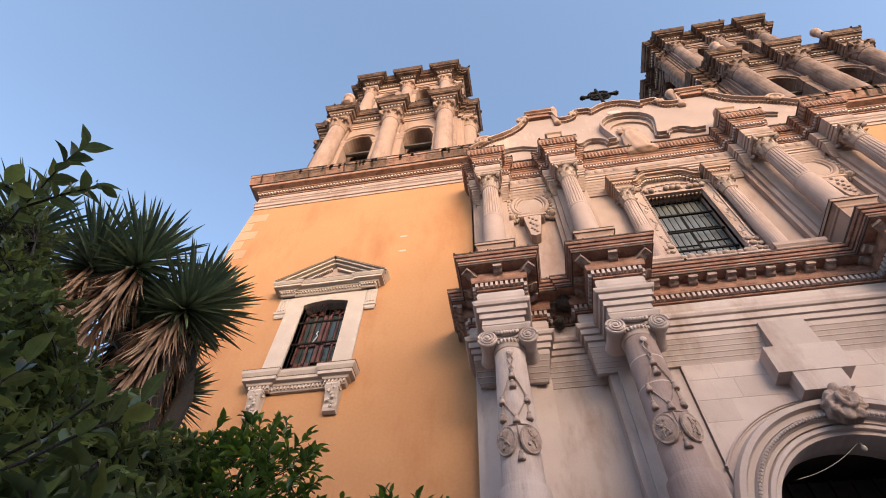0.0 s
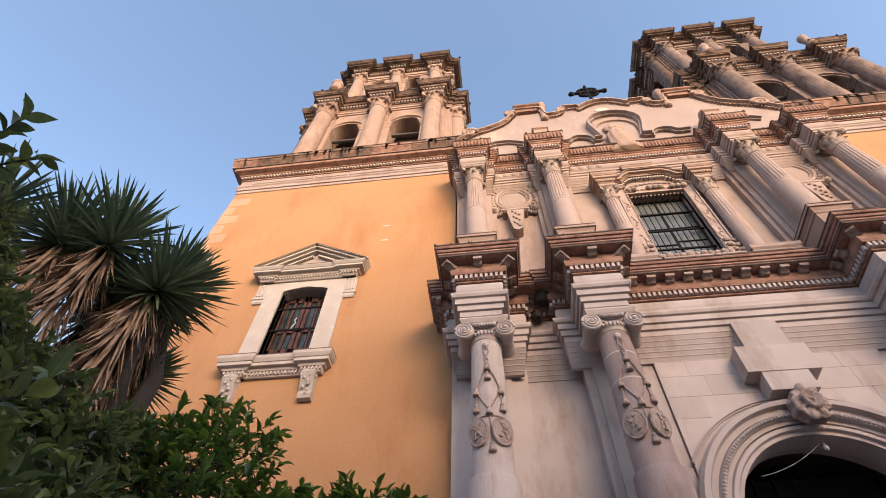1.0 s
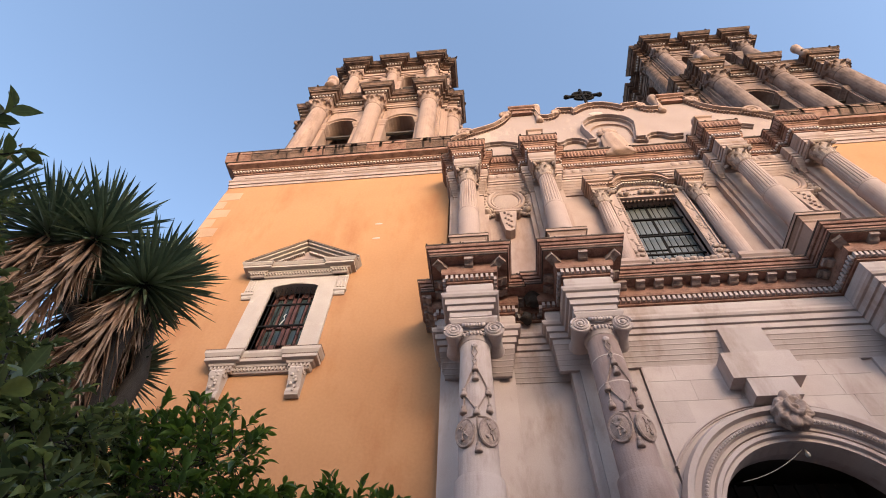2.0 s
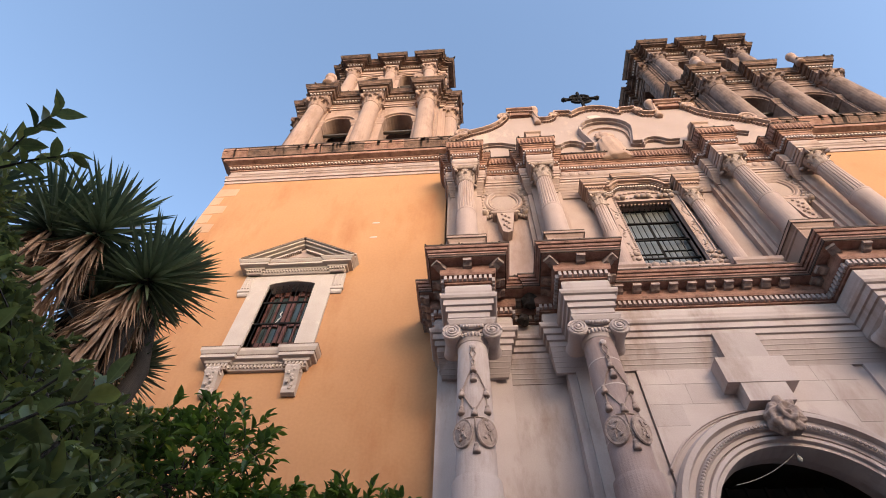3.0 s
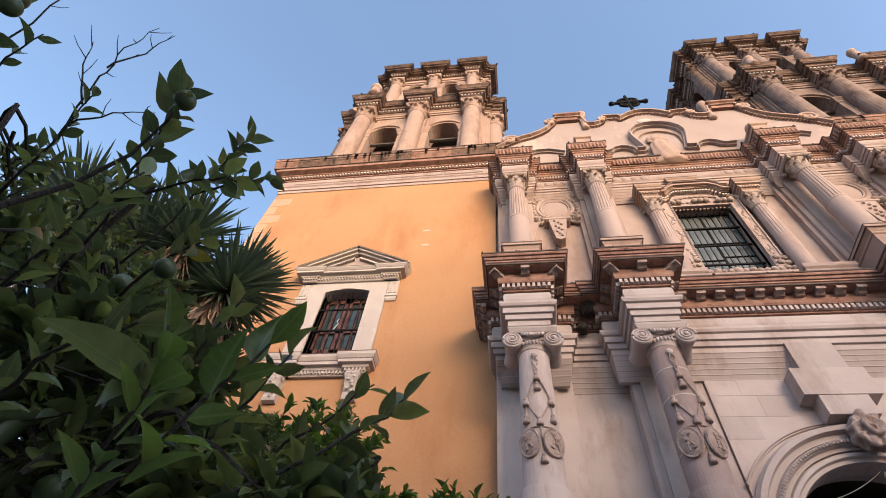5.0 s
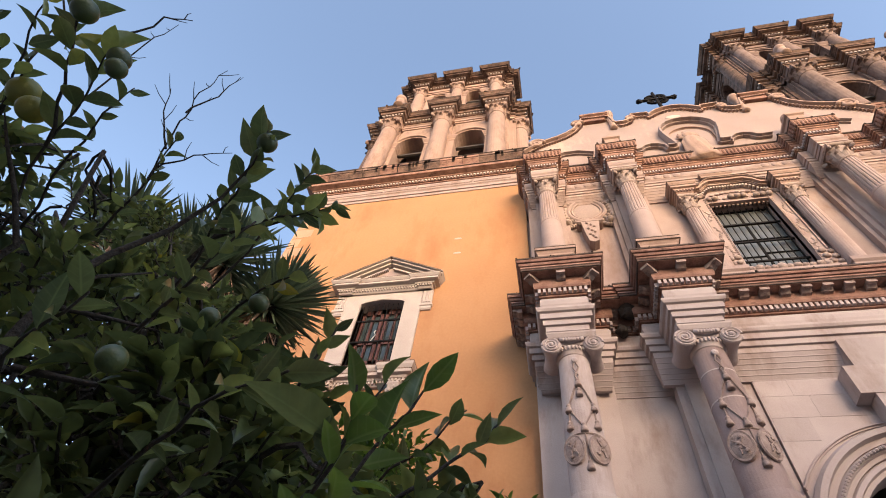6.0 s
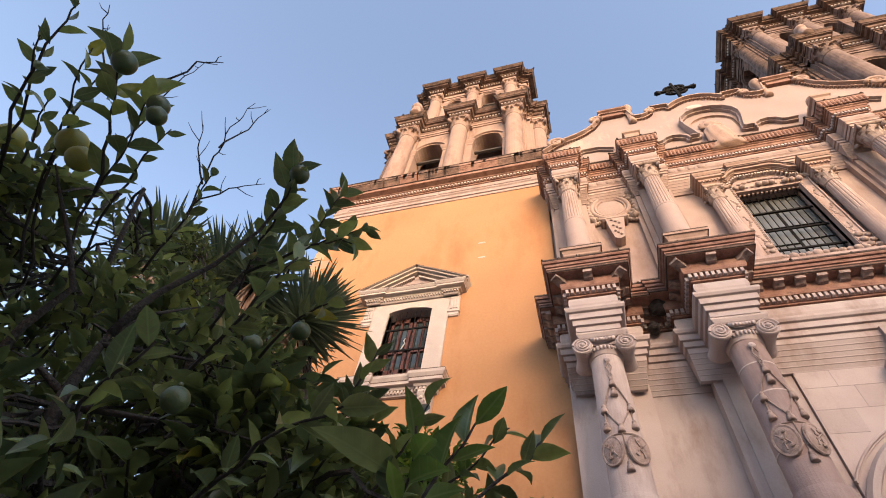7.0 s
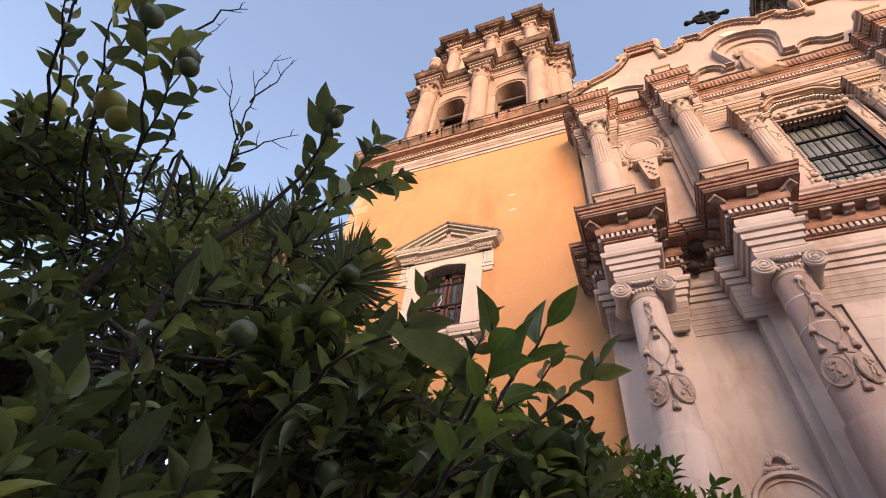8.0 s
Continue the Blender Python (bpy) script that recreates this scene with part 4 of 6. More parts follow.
# carved niche shell between the lower columns
bm = bmesh.new()
band(bm, arch_line(1.83, 5.55, 0.42, 20), 0.04, 0.12, WALL_Y + 0.01, 0.16)
for k in range(7):
    a = math.pi * (k + 0.5) / 7
    lump(bm, 1.83 + 0.14 * math.cos(a), 7.66, 6.22 + 0.16 * math.sin(a), 0.06, (0.8, 0.6, 1.2), 6)
for k in range(5):
    lump(bm, 1.63 + 0.1 * k, 7.66, 6.14, 0.06, (1, 0.6, 0.7), 6)
pp("niche_head", bm, STONE)

# dark lumps, like birds' nests, stand in for a shaded hollow under the cornice
bm = bmesh.new()
bmesh.ops.create_icosphere(bm, subdivisions=3, radius=1, matrix=pose(1.86, 7.06, 10.85) @ Matrix.Diagonal((0.2, 0.16, 0.2, 1)))
bmesh.ops.create_icosphere(bm, subdivisions=3, radius=1, matrix=pose(1.66, 7.24, 10.45) @ Matrix.Diagonal((0.13, 0.12, 0.16, 1)))
for v in bm.verts:
    v.co += v.normal * 0.08 * noise.noise(v.co * 7)
pp("nest", bm, DARKSOFFIT, None, "black lumps standing in for a shaded hollow")

# unseen room behind the doorway; its walls are coloured dark for indoor shade
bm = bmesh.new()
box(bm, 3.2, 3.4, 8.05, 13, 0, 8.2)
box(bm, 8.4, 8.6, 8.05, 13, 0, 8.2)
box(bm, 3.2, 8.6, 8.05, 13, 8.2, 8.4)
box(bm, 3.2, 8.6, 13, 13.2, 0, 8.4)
pp("vestibule", bm, INSIDE, None, "vestibule walls darkened for indoor shade")
bm = bmesh.new()
box(bm, 4.2, 7.6, 9.3, 9.4, 5.9, 7.5)
pp("door_transom", bm, DARKWOOD)
for k in range(9):
    bm = bmesh.new()
    box(bm, 4.25 + 0.38 * k, 4.31 + 0.38 * k, 9.24, 9.296, 5.9, 7.5)
    pp("transom_slat", bm, DARKWOOD)

bm = bmesh.new()
box(bm, 4.25, 5.9, 9.3, 9.42, 0, 5.88)
box(bm, 5.92, 7.58, 9.3, 9.42, 0, 5.88)
pp("door", bm, DARKWOOD)
# bulb and cable in the doorway
lamp = thing("hanging_bulb", "bare white bulb hung on a loose cable in the archway", "light bulb", (6.06, 7.54, 7.02))
bm = bmesh.new()
revolve(bm, [(0.01, -0.05), (0.035, -0.035), (0.042, 0), (0.035, 0.035), (0.018, 0.06), (0.018, 0.1)], 0, 0, 14)
part("bulb", bm, CABLE, lamp, smooth=True)
bm = bmesh.new()
tube(bm, [(-0.05 - 1.2 * q, 0.0, 0.1 - 0.55 * q + 0.35 * (q * q - q)) for q in [k / 14 for k in range(15)]], 0.004, 6)
tube(bm, [(0, 0, 0.12), (0.01, 0.0, 0.14)], 0.006, 6)
part("cable", bm, CABLE, lamp)

# ---------------------------------------------------------------- curved gable
gable = thing("church_gable", "pale plastered baroque gable with scrolled outline", "gable", (AXIS, 7.45, 18.5))
ginv = Matrix.Translation((-AXIS, -7.45, -18.5))


def gp(name, bm, mat, label="", smooth=False):
    bm.transform(ginv)
    return part(name, bm, mat, gable, label, smooth)


half = [(0, 23.68), (0.3, 23.63), (0.6, 23.45), (0.85, 23.2), (1.03, 23.08), (1.08, 23.3), (1.6, 23.36), (1.68, 22.98), (1.85, 22.78), (2.1, 22.68), (2.4, 22.72), (2.55, 22.9), (2.6, 23.5), (3.6, 23.55), (3.68, 23.2), (3.95, 22.65), (4.3, 22.25), (4.7, 21.98), (5.25, 21.72), (5.6, 21.45), (6.05, 21.0)]
outline = [(AXIS - x, z) for x, z in half[::-1]] + [(AXIS + x, z) for x, z in half[1:]]
bm = bmesh.new()
prism(bm, [(outline[0][0], 18.5)] + outline + [(outline[-1][0], 18.5)], 7.45, 8.1)
bmesh.ops.triangulate(bm, faces=bm.faces[:])
gp("wall", bm, PLASTER)
bm = bmesh.new()
band(bm, [(x, z - 0.16) for x, z in outline], 0.12, 0.26, 7.5, 0.2)
gp("coping", bm, TOWERSTONE)
bm = bmesh.new()
for (ax, az), (bx, bz) in zip(outline, outline[1:]):
    n = max(1, int(math.hypot(bx - ax, bz - az) / 0.11))
    for k in range(n):
        x, z = ax + (bx - ax) * (k + 0.5) / n, az + (bz - az) * (k + 0.5) / n - 0.22
        box(bm, x - 0.03, x + 0.03, 7.33, 7.46, z - 0.03, z + 0.03)
    crust(bm, min(ax, bx), max(ax, bx), 7.3, (az + bz) / 2 + 0.03, CRUST, 0.03, 0.3)
tagged(gp("bead_course", bm, TOWERSTONE), kind="stuff")
for s in (-1, 1):
    bm = bmesh.new()
    x = AXIS + s * 3.12
    moulding(bm, x - 0.42, x + 0.42, 7.3, 8.1, [(0, 23.2), (0, 23.45), (0.05, 23.48), (0.05, 23.55), (0.14, 23.6), (0.14, 23.72)])
    dentils(bm, x - 0.45, x + 0.45, 7.27, 23.46, 23.53, 0.05, 0.05, 0.04)
    gp("pier_cap", bm, WEATHERED)
    bm = bmesh.new()
    revolve(bm, [(0.16, 23.7), (0.2, 23.76), (0.12, 23.82), (0.2, 23.95), (0.22, 24.05), (0.14, 24.18), (0.05, 24.24)], x + s * 0.32, 7.55, 16)
    gp("finial", bm, TOWERSTONE, smooth=True)
    bm = bmesh.new()
    revolve(bm, [(0.12, 22.3), (0.16, 22.36), (0.13, 22.5), (0.13, 23.6), (0.19, 23.7), (0.2, 23.9), (0.1, 24.0)], AXIS + s * 2.47, 7.4, 14)
    gp("corner_pin", bm, TOWERSTONE, smooth=True)
    # pedestals with balls over the inner columns
    bm = bmesh.new()
    x = AXIS + s * 2.99
    moulding(bm, x - 0.24, x + 0.24, 6.72, 7.5, [(0, 18.8), (0, 19.75), (0.06, 19.8), (0.06, 19.9)])
    revolve(bm, [(0.1, 19.9), (0.2, 20.0), (0.24, 20.13), (0.2, 20.3), (0.08, 20.38)], x, 7.0, 16)
    gp("ball_pedestal", bm, TOWERSTONE)
# curled ends of the gable's coping
for s in (-1, 1):
    for x, z, r in ((5.6, 21.55, 0.32), (3.85, 23.1, 0.24), (1.75, 22.95, 0.16)):
        bm = bmesh.new()
        pts = []
        for k in range(30):
            a = k / 29 * 1.7 * 2 * math.pi
            q = r * (1 - 0.8 * k / 29)
            pts.append((AXIS + s * (x - q * math.cos(a)), 7.3, z + q * math.sin(a)))
        tube(bm, pts, [0.09 - 0.04 * k / 29 for k in range(30)], 7)
        gp("scroll", bm, TOWERSTONE, smooth=True)
# ogee mould over the niche
side = [(0.0, 22.0), (0.3, 21.96), (0.6, 21.8), (0.82, 21.5), (0.9, 21.15), (0.84, 20.7), (0.7, 20.1), (0.64, 19.78), (0.75, 19.68), (1.02, 19.68)]
bm = bmesh.new()
band(bm, [(AXIS - x, z) for x, z in side[::-1]] + [(AXIS + x, z) for x, z in side[1:]], 0.14, 0.28, 7.47, 0.15)
gp("niche_mould", bm, PLASTER)
hump = [(1.12, 19.62), (1.16, 19.82), (1.32, 19.98), (1.55, 20.03), (1.75, 19.95), (1.88, 19.78), (2.05, 19.72), (2.4, 19.74)]
for s in (-1, 1):
    bm = bmesh.new()
    band(bm, [(AXIS + s * x, z) for x, z in (hump if s > 0 else hump[::-1])], 0.14, 0.24, 7.47, 0.13)
    gp("side_mould", bm, PLASTER)
    bm = bmesh.new()
    band(bm, [(AXIS + s * x, z) for x, z in ((3.6, 20.05), (4.1, 20.3), (4.6, 20.3), (5.0, 20.1))[::s]], 0.1, 0.2, 7.47, 0.15)
    gp("side_mould", bm, PLASTER)
bm = bmesh.new()
bmesh.ops.create_uvsphere(bm, u_segments=20, v_segments=8, radius=1, matrix=pose(AXIS - 0.1, 7.44, 22.78) @ Matrix.Diagonal((0.3, 0.04, 0.2, 1)))
gp("oval_disc", bm, WHITESTONE, smooth=True)
# shallow niche behind the bust, arched, with a moulded lip
bm = bmesh.new()
band(bm, [(AXIS - 0.7, 19.8)] + arch_line(AXIS, 20.75, 0.7, 20) + [(AXIS + 0.7, 19.8)], 0.04, 0.1, 7.47, 0.08)
gp("niche_lip", bm, TOWERSTONE)
# bust: cloaked shoulders under a ruffled halo of carved folds, all one stone
statue = bmesh.new()
revolve(statue, [(0.55, 18.98), (0.5, 19.3), (0.42, 20.0), (0.38, 20.5), (0.3, 20.75), (0.2, 20.92), (0.13, 20.98), (0.19, 21.1), (0.2, 21.22), (0.12, 21.34), (0.02, 21.38)], 0, 0, 40, lambda z, a: 1 + 0.09 * math.sin(9 * a + z * 2) * (z < 20.9) + 0.05 * math.sin(4 * a + 5 * z))
bmesh.ops.create_uvsphere(statue, u_segments=40, v_segments=16, radius=1, matrix=pose(0, 0.1, 21.2) @ Matrix.Diagonal((0.36, 0.18, 0.36, 1)))
for v in statue.verts:
    if v.co.z > 20.75 and math.hypot(v.co.x, v.co.z - 21.2) > 0.2:
        a = math.atan2(v.co.z - 21.2, v.co.x)
        k = 1 + 0.14 * math.sin(11 * a)
        v.co.x, v.co.z = v.co.x * k, 21.2 + (v.co.z - 21.2) * k
        v.co.y += 0.1 * noise.noise(v.co * 6)
st = part("statue", statue, TOWERSTONE, None, smooth=True)
st.location = (AXIS - 0.15, 7.3, -0.4)
st.scale = (1.0, 0.5, 0.99)
tagged(st, "plain weathered stone bust before the gable niche", "statue")

# iron cross on the gable
cross = thing("iron_cross", "black wrought-iron cross with scrollwork on the gable", "cross", (AXIS, 7.8, 24.3))
bm = bmesh.new()
tube(bm, [(0, 0, -0.8), (0, 0, 2.6)], 0.075, 6)
part("upright", bm, IRON, cross)
bm = bmesh.new()
tube(bm, [(-0.85, 0, 1.75), (0.85, 0, 1.75)], 0.075, 6)
for s in (-1, 1):
    for w in (-1, 1):
        tube(bm, [(s * 0.08, 0, 1.75 + w * (0.5 - 0.02)), (s * 0.3, 0, 1.75 + w * 0.42), (s * 0.42, 0, 1.75 + w * 0.28), (s * 0.36, 0, 1.75 + w * 0.14), (s * 0.25, 0, 1.75 + w * 0.2)], 0.07, 5)
        tube(bm, [(s * 0.62, 0, 1.75 + w * 0.0), (s * 0.7, 0, 1.75 + w * 0.12), (s * 0.8, 0, 1.75)], 0.07, 5)
    lump(bm, s * 0.78, 0, 1.75, 0.13, (1, 1, 1), 6)
for a in range(8):
    tube(bm, [(0.2 * math.cos(a * math.pi / 4), 0, 1.75 + 0.2 * math.sin(a * math.pi / 4)), (0.36 * math.cos(a * math.pi / 4 + 0.2), 0, 1.75 + 0.36 * math.sin(a * math.pi / 4 + 0.2))], 0.055, 5)
part("arms", bm, IRON, cross)


# ---------------------------------------------------------------- ochre blocks beside the portal
def window_thing(parent, xc, zb, zt):
    """The side window: surround, pediment, sill on brackets, grille, wooden casement. Places relative to the wall face."""
    w = new("window")
    w.parent = parent
    w.location = (xc, 0, 0)
    tagged(w, "barred red wooden window in a white pedimented surround")
    h = 0.66
    rise = 0.13
    top = zt - rise
    bm = bmesh.new()
    for s in (-1, 1):
        box(bm, min(s * h, s * (h + 0.5)), max(s * h, s * (h + 0.5)), -0.07, 0.3, zb, top)
    curve = [(-h + 2 * h * k / 12, top + rise * math.sin(math.pi * k / 12) ** 0.7) for k in range(13)]
    for (ax, az), (bx, bz) in zip(curve, curve[1:]):
        prism(bm, [(ax, az), (bx, bz), (bx, 13.55), (ax, 13.55)], -0.07, 0.3)
    for s in (-1, 1):
        box(bm, min(s * h, s * (h + 0.5)), max(s * h, s * (h + 0.5)), -0.07, 0.3, top, 13.55)
    box(bm, -0.18, 0.18, -0.085, 0.1, zt + 0.01, zt + 0.10)
    part("surround", bm, WHITESTONE, w, "flat white painted stone surround")
    for s in (-1, 1):
        bm = bmesh.new()
        moulding(bm, s * 1.32 - 0.15, s * 1.32 + 0.15, -0.07, 0.1, [(-0.03, 12.55), (0, 12.6), (0, 12.68), (0.03, 12.7), (0.03, 12.78), (-0.01, 12.8), (-0.01, 13.4)])
        for k in (-1, 0, 1):
            box(bm, s * 1.32 + k * 0.08 - 0.025, s * 1.32 + k * 0.08 + 0.025, -0.085, -0.05, 12.85, 13.35)
        part("drop", bm, WHITESTONE, w)
    prof = [(0, 13.38), (0.03, 13.42), (0.03, 13.5), (0.08, 13.51), (0.1, 13.56), (0.22, 13.58), (0.22, 13.66), (0.28, 13.74), (0.28, 13.78)]
    bm = bmesh.new()
    moulding(bm, -1.38, 1.38, -0.12, 0.1, prof)
    for s in (-1, 1):
        moulding(bm, s * 1.22 - 0.2, s * 1.22 + 0.2, -0.17, 0.1, prof)
    part("pediment_cornice", bm, WHITESTONE, w)
    bm = bmesh.new()
    dentils(bm, -1.4, 1.4, -0.15, 13.43, 13.5, 0.045, 0.04, 0.05)
    for s in (-1, 1):
        dentils(bm, s * 1.22 - 0.22, s * 1.22 + 0.22, -0.2, 13.43, 13.5, 0.045, 0.04, 0.05)
    for k in range(22):
        u = (k + 1) / 24
        for s in (-1, 1):
            x, z = s * 1.2 * (1 - u), 13.86 + 0.68 * u
            box(bm, x - 0.022, x + 0.022, -0.2, -0.1, z - 0.05, z + 0.02)
    part("dentil_course", bm, WHITESTONE, w, kind="stuff")
    bm = bmesh.new()
    prism(bm, [(-1.5, 13.78), (1.5, 13.78), (0, 14.62)], -0.1, 0.1)
    part("tympanum", bm, PLASTER, w)
    for s in (-1, 1):
        bm = bmesh.new()
        a, b = Vector((s * 1.68, 0, 13.72)), Vector((-s * 0.03, 0, 14.69))
        d = (b - a).normalized()
        up = Vector((-d.z, 0, d.x)) * (1 if s < 0 else -1)
        if up.z < 0:
            up = -up
        for t0, t1, out in ((0.0, 0.07, 0.24), (0.07, 0.13, 0.34), (0.13, 0.17, 0.4)):
            c = [a + up * t0, b + up * t0, b + up * t1, a + up * t1]
            if s > 0:
                c = c[::-1]
            prism(bm, [(p.x, p.z) for p in c], -out, 0.08)
        part("raking_cornice", bm, WHITESTONE, w, "stained raking cornice")
    bm = bmesh.new()
    moulding(bm, -1.38, 1.38, -0.12, 0.1, [(0.2, 13.648), (0.226, 13.65), (0.226, 13.668)])
    moulding(bm, -1.38, 1.38, -0.12, 0.1, [(0.2, 13.765), (0.286, 13.768), (0.286, 13.786)])
    for s in (-1, 1):
        moulding(bm, s * 1.22 - 0.2, s * 1.22 + 0.2, -0.17, 0.1, [(0.2, 13.648), (0.226, 13.65), (0.226, 13.668)])
        moulding(bm, s * 1.22 - 0.2, s * 1.22 + 0.2, -0.17, 0.1, [(0.2, 13.768), (0.286, 13.77), (0.286, 13.788)])
    moulding(bm, -1.12, 1.12, -0.08, 0.1, [(0.16, 10.09), (0.187, 10.092), (0.187, 10.115)])
    moulding(bm, -1.12, 1.12, -0.08, 0.1, [(0.2, 10.285), (0.236, 10.288), (0.236, 10.306)])
    for s in (-1, 1):
        moulding(bm, s * 0.94 - 0.24, s * 0.94 + 0.24, -0.16, 0.1, [(0.16, 10.09), (0.187, 10.092), (0.187, 10.115)])
        moulding(bm, s * 0.94 - 0.24, s * 0.94 + 0.24, -0.16, 0.1, [(0.2, 10.287), (0.236, 10.29), (0.236, 10.308)])
    part("stained_edge", bm, WEATHERED_SHADE, w, kind="stuff")
    for s in (-1, 1):
        bm = bmesh.new()
        a, b = Vector((s * 1.70, 0, 13.885)), Vector((-s * 0.02, 0, 14.862))
        d = (b - a).normalized()
        up = Vector((-d.z, 0, d.x))
        if up.z < 0:
            up = -up
        c = [a - up * 0.012, b - up * 0.012, b + up * 0.014, a + up * 0.014]
        prism(bm, [(p.x, p.z) for p in (c if s < 0 else c[::-1])], -0.408, 0.06)
        part("stained_coping", bm, WEATHERED_SHADE, w)
    # sill with breaks over the brackets
    prof = [(0, 9.78), (0.02, 9.82), (0.02, 9.9), (0.07, 9.92), (0.09, 9.98), (0.18, 10.0), (0.18, 10.1), (0.23, 10.2), (0.23, 10.3)]
    bm = bmesh.new()
    moulding(bm, -1.12, 1.12, -0.08, 0.1, prof)
    for s in (-1, 1):
        moulding(bm, s * 0.94 - 0.24, s * 0.94 + 0.24, -0.16, 0.1, prof)
    part("sill", bm, WHITESTONE, w)
    bm = bmesh.new()
    dentils(bm, -0.68, 0.68, -0.1, 9.82, 9.9, 0.045, 0.04, 0.05)
    for s in (-1, 1):
        dentils(bm, s * 0.94 - 0.25, s * 0.94 + 0.25, -0.18, 9.82, 9.9, 0.045, 0.04, 0.05)
    part("sill_dentil_course", bm, WHITESTONE, w, kind="stuff")
    for s in (-1, 1):
        bm = bmesh.new()
        sidep = [(0.0, 9.78), (-0.26, 9.78), (-0.30, 9.7), (-0.27, 9.6), (-0.2, 9.45), (-0.14, 9.25), (-0.16, 9.15), (-0.14, 9.06), (-0.06, 9.03), (0, 9.05)]
        m = len(sidep)
        a = [bm.verts.new((s * 0.94 - 0.155, y, z)) for y, z in sidep]
        b = [bm.verts.new((s * 0.94 + 0.155, y, z)) for y, z in sidep]
        bm.faces.new(a), bm.faces.new(b[::-1])
        for k in range(m):
            bm.faces.new((a[k - 1], b[k - 1], b[k], a[k]))
        bmesh.ops.recalc_face_normals(bm, faces=bm.faces[:])
        for k in range(8):
            lump(bm, s * 0.94 + 0.07 * math.sin(k * 2.2), -0.28 + 0.016 * k, 9.7 - 0.075 * k, 0.05, (1, 0.6, 1), 6)
        for q in (-0.165, 0.165):
            tube(bm, [(s * 0.94 + q, -0.2 + 0.07 * math.cos(0.9 * k), 9.66 + 0.07 * math.sin(0.9 * k)) for k in range(8)], 0.018, 5)
        part("bracket", bm, WHITESTONE, w, "scrolled white stone bracket")
    # casement and grille
    bm = bmesh.new()
    box(bm, -h - 0.02, h + 0.02, 0.36, 0.40, zb, zt + 0.02)
    part("pane", bm, GLASS, w, "dark window glass")
    for s in (-1, 1):
        bm = bmesh.new()
        x0, x1 = (0.02, h) if s > 0 else (-h, -0.02)
        for a, b, c, d in ((x0, x0 + 0.09, zb, zt), (x1 - 0.09, x1, zb, zt), (x0, x1, zb, zb + 0.75), (x0, x1, zt - 0.22, zt), (x0, x1, zb + 1.35, zb + 1.42), ((x0 + x1) / 2 - 0.03, (x0 + x1) / 2 + 0.03, zb, zt)):
            box(bm, a, b, 0.30, 0.365, c, d)
        box(bm, x0 + 0.14, x1 - 0.14, 0.28, 0.3, zb + 0.12, zb + 0.62)
        part("casement", bm, REDWOOD, w, "red-brown wooden casement")
    bars("bar", w, -h, h, 0.06, zb, zt, 9, 0, 0.011)
    for z in (zb + 0.28, zb + 1.15, zb + 1.98):
        bm = bmesh.new()
        box(bm, -h - 0.03, h + 0.03, 0.02, 0.05, z, z + 0.055)
        part("cross_bar", bm, IRON, w)
    bm = bmesh.new()
    tube(bm, [(0.0, 0.03, zb + 1.62), (-0.02, 0.0, zb + 1.5), (0.02, 0.02, zb + 1.42), (-0.03, 0.02, zb + 1.3), (-0.08, 0.03, zb + 1.18)], [0.012, 0.018, 0.012, 0.018, 0.01], 6)
    part("rag", bm, CABLE, w, "pale rag caught in the bars")
    return w


